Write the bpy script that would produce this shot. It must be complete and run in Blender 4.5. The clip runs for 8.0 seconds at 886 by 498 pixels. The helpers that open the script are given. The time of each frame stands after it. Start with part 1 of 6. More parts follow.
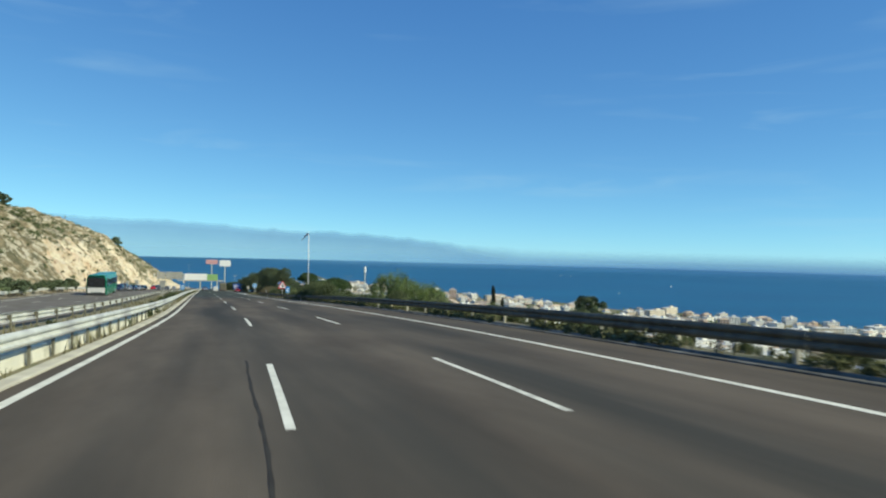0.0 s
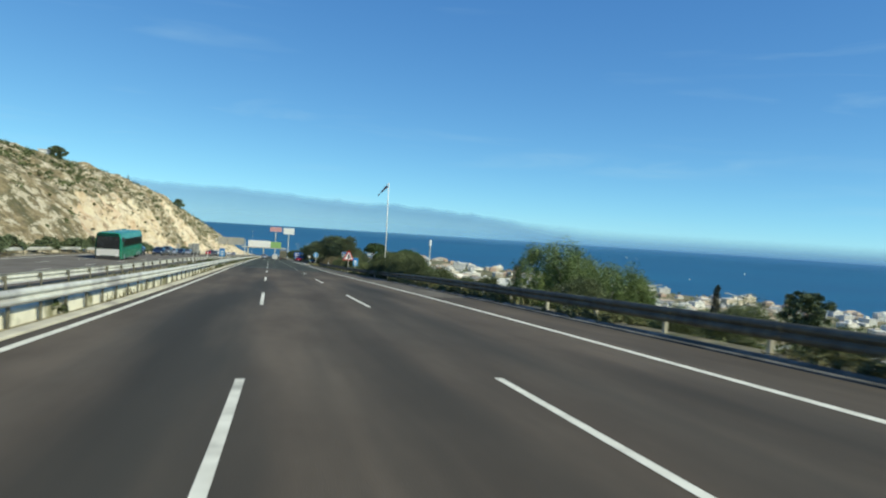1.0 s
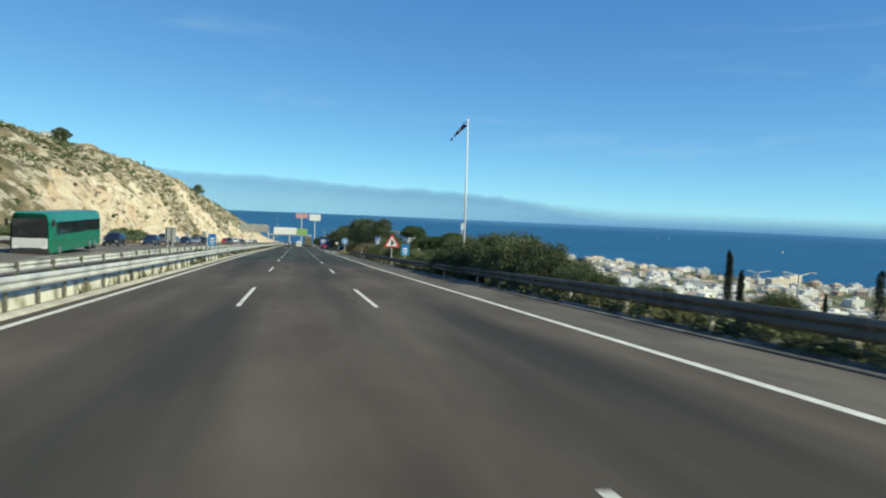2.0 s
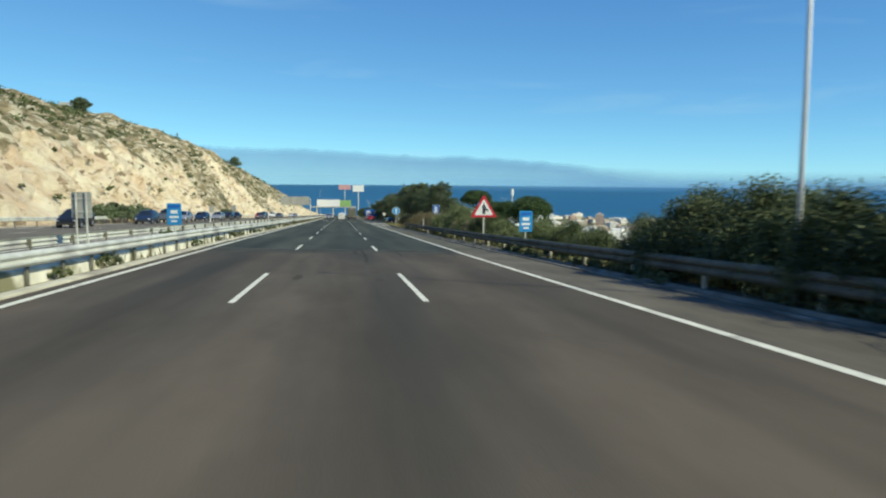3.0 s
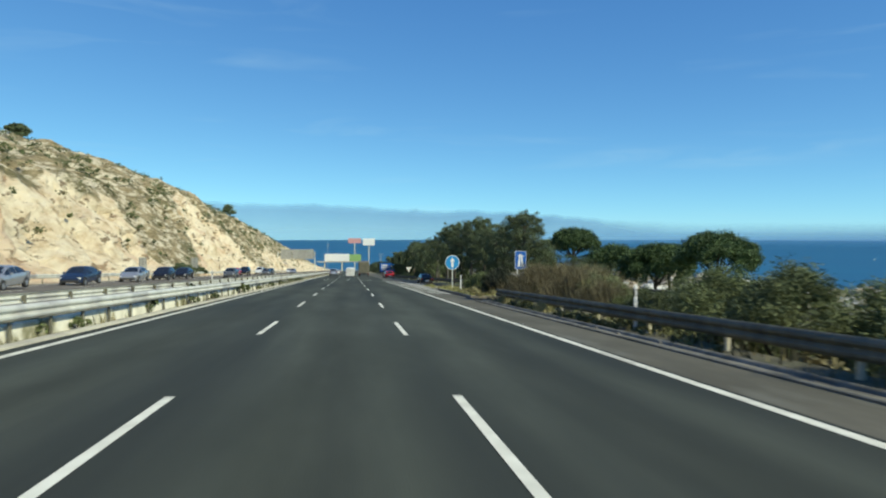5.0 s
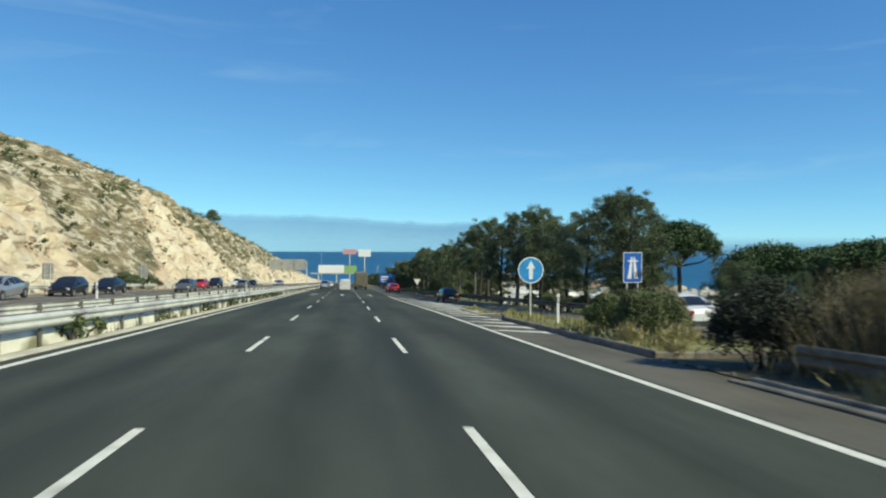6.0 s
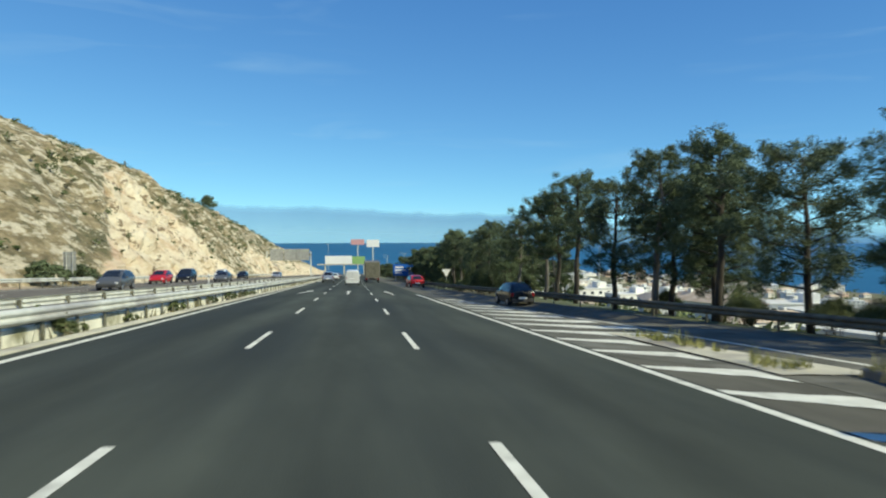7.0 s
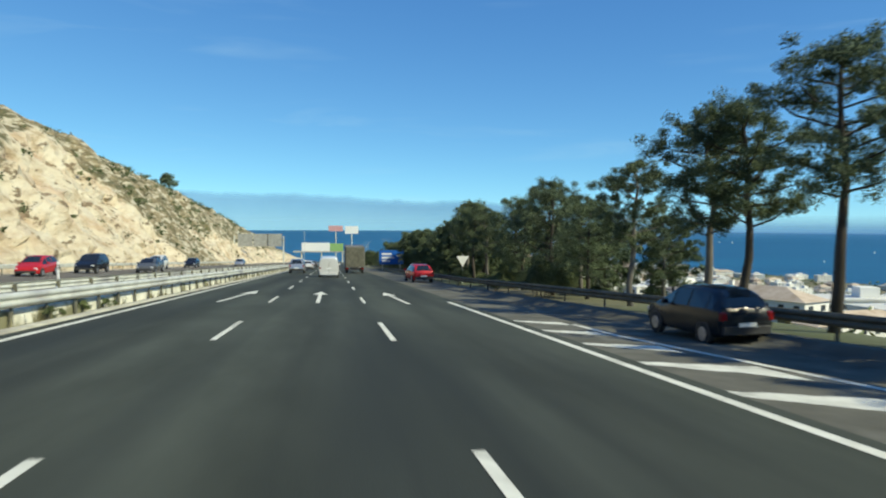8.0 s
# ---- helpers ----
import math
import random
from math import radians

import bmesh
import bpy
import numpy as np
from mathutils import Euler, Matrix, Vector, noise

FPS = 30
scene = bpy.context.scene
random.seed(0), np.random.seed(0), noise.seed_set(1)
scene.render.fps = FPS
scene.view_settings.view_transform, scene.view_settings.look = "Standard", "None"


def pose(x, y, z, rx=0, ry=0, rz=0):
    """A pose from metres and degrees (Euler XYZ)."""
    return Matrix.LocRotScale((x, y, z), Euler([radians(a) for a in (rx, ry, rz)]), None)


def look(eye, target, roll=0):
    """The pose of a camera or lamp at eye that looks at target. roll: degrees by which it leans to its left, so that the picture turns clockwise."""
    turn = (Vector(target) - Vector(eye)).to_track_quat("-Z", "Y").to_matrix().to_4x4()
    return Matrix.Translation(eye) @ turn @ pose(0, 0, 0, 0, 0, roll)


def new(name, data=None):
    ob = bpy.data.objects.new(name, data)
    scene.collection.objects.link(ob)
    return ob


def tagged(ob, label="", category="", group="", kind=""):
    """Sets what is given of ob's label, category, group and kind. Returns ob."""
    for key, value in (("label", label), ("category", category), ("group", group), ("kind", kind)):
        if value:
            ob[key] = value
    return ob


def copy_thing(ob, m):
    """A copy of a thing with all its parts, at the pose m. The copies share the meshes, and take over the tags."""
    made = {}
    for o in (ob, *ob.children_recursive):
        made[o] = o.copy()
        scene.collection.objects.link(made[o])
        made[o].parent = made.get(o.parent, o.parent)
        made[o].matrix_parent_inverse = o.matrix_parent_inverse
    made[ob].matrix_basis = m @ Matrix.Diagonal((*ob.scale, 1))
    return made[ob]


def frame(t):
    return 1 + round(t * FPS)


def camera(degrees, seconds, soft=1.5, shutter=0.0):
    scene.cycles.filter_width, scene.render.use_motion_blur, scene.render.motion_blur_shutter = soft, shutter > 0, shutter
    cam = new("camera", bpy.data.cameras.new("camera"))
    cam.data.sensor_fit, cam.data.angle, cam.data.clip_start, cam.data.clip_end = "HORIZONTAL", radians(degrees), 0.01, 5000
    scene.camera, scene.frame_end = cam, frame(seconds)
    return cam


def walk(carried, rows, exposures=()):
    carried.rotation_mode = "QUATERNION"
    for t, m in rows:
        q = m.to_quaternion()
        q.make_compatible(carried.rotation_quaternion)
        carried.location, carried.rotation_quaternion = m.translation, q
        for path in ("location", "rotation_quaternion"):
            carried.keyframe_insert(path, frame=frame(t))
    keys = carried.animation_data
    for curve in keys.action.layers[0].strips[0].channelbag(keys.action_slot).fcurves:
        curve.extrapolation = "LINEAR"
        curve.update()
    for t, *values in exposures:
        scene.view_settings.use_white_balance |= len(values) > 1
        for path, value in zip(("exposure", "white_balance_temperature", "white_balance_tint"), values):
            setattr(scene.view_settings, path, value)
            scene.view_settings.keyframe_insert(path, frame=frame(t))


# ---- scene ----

# ---------------------------------------------------------------- the road's line
CURVE, CURVE_END = 0.000633, 88.0      # sideways bend of the road before this stretch
CREST, CREST_END = 0.000212, 68.4      # its fall, seen backwards
BANK, BANK_END = 0.0390, 165.8           # banking that fades out towards the straight
UP = Vector((-0.0264, -0.0562, 1.0)).normalized()    # true up, in the road's own axes
ROAD = UP.rotation_difference(Vector((0, 0, 1))).to_matrix()
GRADE = -UP.y / UP.z


def ease(u):
    u = min(1.0, max(0.0, u))
    return u * u * (3 - 2 * u)


def flat(x, y):
    """A point of the road's surface, in the road's own axes; x across, y along."""
    u, w = max(0.0, CURVE_END - y), max(0.0, CREST_END - y)
    return Vector((x - CURVE * u * u, y, -CREST * w * w + max(-25, min(25, x)) * BANK * ease((BANK_END - y) / 80)))


def at(x, y, h=0.0):
    """The world's point h metres over the road's surface (or its plane carried on sideways)."""
    p = ROAD @ flat(x, y)
    return Vector((p.x, p.y, p.z + h))


def heading(x, y):
    d = at(x, y + 0.5) - at(x, y - 0.5)
    return math.atan2(-d.x, d.y)


# ---------------------------------------------------------------- camera
cam = camera(63.78, 8.0, soft=2.1, shutter=0.15)
ROWS = [    # seconds, metres across, along and over the road, yaw, pitch, roll
    (0.0, -2.276, 37.903, 1.673, -18.541, 3.713, -1.851),
    (0.5, -1.833, 51.374, 1.622, -16.050, 2.955, -3.711),
    (1.0, -1.289, 64.832, 1.610, -13.741, 1.527, -4.342),
    (2.5, -0.069, 104.780, 1.634, -10.179, -0.582, -2.365),
    (3.0, 0.165, 118.110, 1.597, -8.126, -2.601, -1.438),
    (3.5, 0.288, 131.405, 1.626, -7.137, -5.935, -1.008),
    (4.0, 0.324, 144.562, 1.592, -6.481, -3.765, -0.803),
    (4.5, 0.376, 157.745, 1.583, -6.943, -0.349, -0.762),
    (6.0, 0.352, 197.144, 1.613, -7.774, 2.774, -1.307),
    (6.5, 0.338, 210.270, 1.609, -7.495, 2.522, -1.374),
    (7.0, 0.384, 223.513, 1.607, -7.145, 2.027, -0.991),
    (7.5, 0.391, 236.495, 1.637, -7.633, 1.660, -1.092),
    (8.0, 0.478, 249.440, 1.603, -8.886, 1.109, -1.244),
]


def carried_pose(x, y, h, yaw, pitch, roll):
    p = flat(x, y) + Vector((0, 0, h))
    return ROAD.to_4x4() @ pose(p.x, p.y, p.z, 90 + pitch, roll, yaw)


walk(cam, [(t, carried_pose(*r)) for t, *r in ROWS], exposures=((0.0, -0.03, 6500, 6), (3.0, 0.0, 6500, 6), (6.0, 0.0, 6500, 6), (8.0, 0.05, 6500, 6)))

# ---------------------------------------------------------------- world and sun
SUN_EL, SUN_AZ = radians(38.5), radians(127.4)
SKY_RED, SKY_GREEN, SKY_BLUE = (1.45, 1.0), (1.17, 0.82), (0.97, 0.52)     # gain and power
world = bpy.data.worlds.new("sky")
scene.world = world
world.use_nodes = True
wn, wl = world.node_tree.nodes, world.node_tree.links
wn.clear()
sky = wn.new("ShaderNodeTexSky")
sky.sky_type, sky.sun_disc = "NISHITA", False
sky.sun_elevation, sky.sun_rotation = SUN_EL, SUN_AZ
sky.altitude, sky.air_density, sky.dust_density, sky.ozone_density = 0, 0.5, 0.0, 6.0
bg = wn.new("ShaderNodeBackground")
bg.inputs["Strength"].default_value = 0.108
wout = wn.new("ShaderNodeOutputWorld")
vivid = wn.new("ShaderNodeHueSaturation")      # the film's rich blue
vivid.inputs["Saturation"].default_value = 0.83
wl.new(sky.outputs["Color"], vivid.inputs["Color"])
tint = wn.new("ShaderNodeMixRGB")
tint.blend_type = "MULTIPLY"
tint.inputs["Fac"].default_value = 1.0
tint.inputs["Color2"].default_value = (0.51, 0.905, 1.21, 1)
wl.new(vivid.outputs["Color"], tint.inputs["Color1"])
split, join = wn.new("ShaderNodeSeparateColor"), wn.new("ShaderNodeCombineColor")
wl.new(tint.outputs["Color"], split.inputs["Color"])
for band, (gain, power) in {"Red": SKY_RED, "Green": SKY_GREEN, "Blue": SKY_BLUE}.items():     # the film's own colour response
    p, g = wn.new("ShaderNodeMath"), wn.new("ShaderNodeMath")
    p.operation, g.operation = "POWER", "MULTIPLY"
    wl.new(split.outputs[band], p.inputs[0])
    p.inputs[1].default_value = power
    wl.new(p.outputs[0], g.inputs[0])
    g.inputs[1].default_value = gain * 0.108 ** (power - 1)
    wl.new(g.outputs[0], join.inputs[band])
# thin torn cirrus, a little paler than the blue behind it
way, veil = wn.new("ShaderNodeTexCoord"), wn.new("ShaderNodeMapping")
veil.inputs["Scale"].default_value = (2.2, 2.2, 17.0)
veil.inputs["Rotation"].default_value = (0.0, 0.12, 0.5)
wl.new(way.outputs["Generated"], veil.inputs["Vector"])
wisp, patch = wn.new("ShaderNodeTexNoise"), wn.new("ShaderNodeTexNoise")
wisp.inputs["Scale"].default_value, wisp.inputs["Detail"].default_value, wisp.inputs["Distortion"].default_value = 1.9, 7.0, 0.7
patch.inputs["Scale"].default_value, patch.inputs["Detail"].default_value = 1.1, 3.0
wl.new(veil.outputs["Vector"], wisp.inputs["Vector"])
wl.new(veil.outputs["Vector"], patch.inputs["Vector"])
thin, some, both = wn.new("ShaderNodeMapRange"), wn.new("ShaderNodeMapRange"), wn.new("ShaderNodeMath")
for node, tex, lo, hi, top in ((thin, wisp, 0.52, 0.8, 0.26), (some, patch, 0.46, 0.62, 1.0)):
    node.inputs["From Min"].default_value, node.inputs["From Max"].default_value, node.inputs["To Max"].default_value = lo, hi, top
    wl.new(tex.outputs["Fac"], node.inputs["Value"])
both.operation = "MULTIPLY"
wl.new(thin.outputs["Result"], both.inputs[0])
wl.new(some.outputs["Result"], both.inputs[1])
cloud = wn.new("ShaderNodeMixRGB")
wl.new(both.outputs[0], cloud.inputs["Fac"])
wl.new(join.outputs["Color"], cloud.inputs["Color1"])
cloud.inputs["Color2"].default_value = (4.9, 7.0, 8.0, 1)
wl.new(cloud.outputs["Color"], bg.inputs["Color"])
wl.new(bg.outputs["Background"], wout.inputs["Surface"])

sun_data = bpy.data.lights.new("sun", "SUN")
sun_data.energy, sun_data.angle, sun_data.color = 5.0, radians(0.53), (0.97, 0.915, 0.66)
sun = new("sun", sun_data)
to_sun = Vector((math.sin(SUN_AZ) * math.cos(SUN_EL), math.cos(SUN_AZ) * math.cos(SUN_EL), math.sin(SUN_EL)))
sun.matrix_world = look((60, 60, 120), Vector((60, 60, 120)) - to_sun)
scene.view_settings.exposure = 0.0

# ---------------------------------------------------------------- materials
MATS = {}


def material(name, c1, c2, scale=4.0, rough=0.8, metal=0.0, bump=0.0, bump_scale=None, spec=0.5, detail=5.0, stain=None, stain_scale=0.3, vary=0.0, stretch=(1, 1, 1), emit=0.0, stain_edge=(0.5, 0.68), stain_stretch=None):
    """A rough surface that goes between two colours at one scale, with stains of a third at another."""
    if name in MATS:
        return MATS[name]
    m = bpy.data.materials.new(name)
    m.use_nodes = True
    n, l = m.node_tree.nodes, m.node_tree.links
    b = n["Principled BSDF"]
    b.inputs["Roughness"].default_value, b.inputs["Metallic"].default_value = rough, metal
    b.inputs["Specular IOR Level"].default_value = spec
    geo = n.new("ShaderNodeNewGeometry")
    mp = n.new("ShaderNodeMapping")
    mp.inputs["Scale"].default_value = stretch
    l.new(geo.outputs["Position"], mp.inputs["Vector"])
    t = n.new("ShaderNodeTexNoise")
    t.inputs["Scale"].default_value, t.inputs["Detail"].default_value, t.inputs["Roughness"].default_value = scale, detail, 0.62
    l.new(mp.outputs["Vector"], t.inputs["Vector"])
    r = n.new("ShaderNodeValToRGB")
    r.color_ramp.elements[0].position, r.color_ramp.elements[1].position = 0.36, 0.64
    r.color_ramp.elements[0].color, r.color_ramp.elements[1].color = (*c1, 1), (*c2, 1)
    l.new(t.outputs["Fac"], r.inputs["Fac"])
    col = r.outputs["Color"]
    if stain:
        t2 = n.new("ShaderNodeTexNoise")
        t2.inputs["Scale"].default_value, t2.inputs["Detail"].default_value = stain_scale, 4.0
        mp2 = mp
        if stain_stretch:
            mp2 = n.new("ShaderNodeMapping")
            mp2.inputs["Scale"].default_value = stain_stretch
            l.new(geo.outputs["Position"], mp2.inputs["Vector"])
        l.new(mp2.outputs["Vector"], t2.inputs["Vector"])
        r2 = n.new("ShaderNodeValToRGB")
        r2.color_ramp.elements[0].position, r2.color_ramp.elements[1].position = stain_edge
        l.new(t2.outputs["Fac"], r2.inputs["Fac"])
        mix = n.new("ShaderNodeMixRGB")
        l.new(r2.outputs["Color"], mix.inputs["Fac"])
        l.new(col, mix.inputs["Color1"])
        mix.inputs["Color2"].default_value = (*stain, 1)
        col = mix.outputs["Color"]
    if vary:
        oi = n.new("ShaderNodeObjectInfo")
        ri = n.new("ShaderNodeNewGeometry")
        add = n.new("ShaderNodeMath")
        add.operation = "ADD"
        l.new(oi.outputs["Random"], add.inputs[0])
        l.new(ri.outputs["Random Per Island"], add.inputs[1])
        mr = n.new("ShaderNodeMapRange")
        mr.inputs["From Max"].default_value = 2.0
        mr.inputs["To Min"].default_value, mr.inputs["To Max"].default_value = 1 - vary, 1 + vary
        l.new(add.outputs[0], mr.inputs["Value"])
        hsv = n.new("ShaderNodeHueSaturation")
        l.new(mr.outputs["Result"], hsv.inputs["Value"])
        l.new(col, hsv.inputs["Color"])
        col = hsv.outputs["Color"]
    l.new(col, b.inputs["Base Color"])
    if emit:
        l.new(col, b.inputs["Emission Color"])
        b.inputs["Emission Strength"].default_value = emit
    if bump:
        t3 = n.new("ShaderNodeTexNoise")
        t3.inputs["Scale"].default_value, t3.inputs["Detail"].default_value = bump_scale or scale * 3, 6.0
        l.new(mp.outputs["Vector"], t3.inputs["Vector"])
        bp = n.new("ShaderNodeBump")
        bp.inputs["Strength"].default_value, bp.inputs["Distance"].default_value = 0.6, bump
        l.new(t3.outputs["Fac"], bp.inputs["Height"])
        l.new(bp.outputs["Normal"], b.inputs["Normal"])
    MATS[name] = m
    return m


def worn(m, dark, pale):
    """Oil-darkened lane middles and polished wheel tracks, broken up along the way; the mesh carries them as attributes."""
    n, l = m.node_tree.nodes, m.node_tree.links
    b = n["Principled BSDF"]
    col = b.inputs["Base Color"].links[0].from_socket
    geo, mp, t = n.new("ShaderNodeNewGeometry"), n.new("ShaderNodeMapping"), n.new("ShaderNodeTexNoise")
    mp.inputs["Scale"].default_value = (1.2, 0.09, 1.0)
    t.inputs["Scale"].default_value, t.inputs["Detail"].default_value = 1.0, 5.0
    l.new(geo.outputs["Position"], mp.inputs["Vector"])
    l.new(mp.outputs["Vector"], t.inputs["Vector"])
    some = n.new("ShaderNodeMapRange")
    some.inputs["From Min"].default_value, some.inputs["From Max"].default_value, some.inputs["To Min"].default_value = 0.3, 0.62, 0.35
    l.new(t.outputs["Fac"], some.inputs["Value"])
    for name, gain in (("oil", dark), ("track", pale)):
        a, k, x = n.new("ShaderNodeAttribute"), n.new("ShaderNodeMath"), n.new("ShaderNodeMixRGB")
        a.attribute_name = name
        k.operation, x.blend_type = "MULTIPLY", "MULTIPLY"
        l.new(a.outputs["Fac"], k.inputs[0])
        l.new(some.outputs["Result"], k.inputs[1])
        l.new(k.outputs[0], x.inputs["Fac"])
        l.new(col, x.inputs["Color1"])
        x.inputs["Color2"].default_value = (gain, gain, gain, 1)
        col = x.outputs["Color"]
    l.new(col, b.inputs["Base Color"])
    return m


ASPHALT_OLD = material("old asphalt", (0.088, 0.071, 0.054), (0.13, 0.106, 0.081), 0.45, 0.9, spec=0.2, bump=0.004, bump_scale=60, stain=(0.05, 0.046, 0.038), stain_scale=0.5, stain_stretch=(1.0, 0.05, 1.0), stain_edge=(0.42, 0.66), stretch=(1.0, 0.3, 1.0))
ASPHALT_NEW = material("new asphalt", (0.05, 0.056, 0.044), (0.073, 0.081, 0.065), 0.5, 0.9, spec=0.2, bump=0.004, bump_scale=60, stain=(0.033, 0.038, 0.034), stain_scale=0.5, stain_stretch=(1.0, 0.03, 1.0), stain_edge=(0.42, 0.66), stretch=(1.0, 0.25, 1.0))
worn(ASPHALT_OLD, 0.83, 1.1)
worn(ASPHALT_NEW, 0.76, 1.14)
ASPHALT_SHOULDER = material("shoulder asphalt", (0.125, 0.112, 0.095), (0.185, 0.168, 0.145), 0.8, 0.92, spec=0.2, bump=0.004, bump_scale=50, stretch=(1, 0.3, 1))
SHOULDER = material("grey shoulder asphalt", (0.094, 0.089, 0.07), (0.14, 0.132, 0.106), 0.8, 0.92, spec=0.2, bump=0.004, bump_scale=50, stretch=(1, 0.3, 1), stain=(0.15, 0.148, 0.125), stain_scale=0.9, stain_edge=(0.56, 0.7))
SHOULDER_OLD = material("worn shoulder asphalt", (0.105, 0.093, 0.075), (0.16, 0.143, 0.117), 0.7, 0.92, spec=0.2, bump=0.004, bump_scale=50, stretch=(1, 0.3, 1), stain=(0.08, 0.072, 0.06), stain_scale=0.6)
SLIP = material("worn slip road asphalt", (0.105, 0.101, 0.082), (0.16, 0.153, 0.125), 0.8, 0.92, spec=0.2, bump=0.004, bump_scale=50, stain=(0.2, 0.195, 0.165), stain_scale=0.7, stain_edge=(0.54, 0.72))
TAR = material("worn tar patch", (0.056, 0.047, 0.038), (0.082, 0.069, 0.055), 4.0, 0.9, spec=0.15)
JOINT = material("dark asphalt by the joint", (0.046, 0.044, 0.036), (0.067, 0.064, 0.053), 0.9, 0.9, spec=0.2, stain=(0.08, 0.074, 0.06), stain_scale=0.8)
SEALANT = material("crack sealant", (0.033, 0.03, 0.027), (0.05, 0.046, 0.041), 3.0, 0.9, spec=0.15)
PAINT = material("road paint", (0.62, 0.61, 0.53), (0.78, 0.77, 0.68), 2.5, 0.85, spec=0.2, stain=(0.42, 0.41, 0.36), stain_scale=1.3, stain_edge=(0.56, 0.74))
CONCRETE = material("pale concrete", (0.47, 0.44, 0.34), (0.64, 0.6, 0.47), 1.2, 0.9, bump=0.01, stain=(0.33, 0.3, 0.25), stain_scale=0.6)
WALL_DIRTY = material("stained concrete", (0.6, 0.58, 0.47), (0.8, 0.78, 0.66), 0.9, 0.95, bump=0.02, stain=(0.22, 0.21, 0.12), stain_scale=0.7, stain_edge=(0.52, 0.62))
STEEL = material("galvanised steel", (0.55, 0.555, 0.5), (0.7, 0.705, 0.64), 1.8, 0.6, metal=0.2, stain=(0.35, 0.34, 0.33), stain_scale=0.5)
# galvanised steel again, its colour darkened for faces turned from the sun
STEEL_DARK = material("steel darkened for shade", (0.11, 0.105, 0.08), (0.175, 0.17, 0.13), 1.8, 0.85, metal=0.0, spec=0.2)
# stained, and darkened further to stand in for shadow along the gutter
GUTTER = material("gutter concrete darkened for shade", (0.12, 0.112, 0.09), (0.27, 0.25, 0.205), 1.6, 0.95, bump=0.01, stain=(0.09, 0.085, 0.068), stain_scale=0.8, stain_edge=(0.46, 0.6))
VERGE = material("dry verge", (0.14, 0.12, 0.07), (0.31, 0.275, 0.18), 1.3, 0.95, bump=0.05, bump_scale=6, stain=(0.1, 0.11, 0.045), stain_scale=0.4)
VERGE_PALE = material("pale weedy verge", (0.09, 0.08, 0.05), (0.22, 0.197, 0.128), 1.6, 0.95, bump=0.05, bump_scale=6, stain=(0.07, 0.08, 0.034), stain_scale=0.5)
# weedy soil, its colour darkened for the shadow of barrier and hedge
VERGE_SHADED = material("weedy verge", (0.05, 0.047, 0.03), (0.125, 0.115, 0.073), 1.6, 0.95, bump=0.05, bump_scale=6, stain=(0.06, 0.07, 0.028), stain_scale=0.5)
SLOPE = material("scrub slope", (0.15, 0.13, 0.07), (0.3, 0.25, 0.15), 0.09, 0.95, bump=0.3, bump_scale=0.6, stain=(0.1, 0.115, 0.05), stain_scale=0.03, stain_edge=(0.46, 0.56))
SEA = material("sea", (0.004, 0.072, 0.155), (0.005, 0.095, 0.185), 0.004, 0.4, spec=0.3, bump=0.4, bump_scale=0.15, stretch=(0.4, 1, 1))


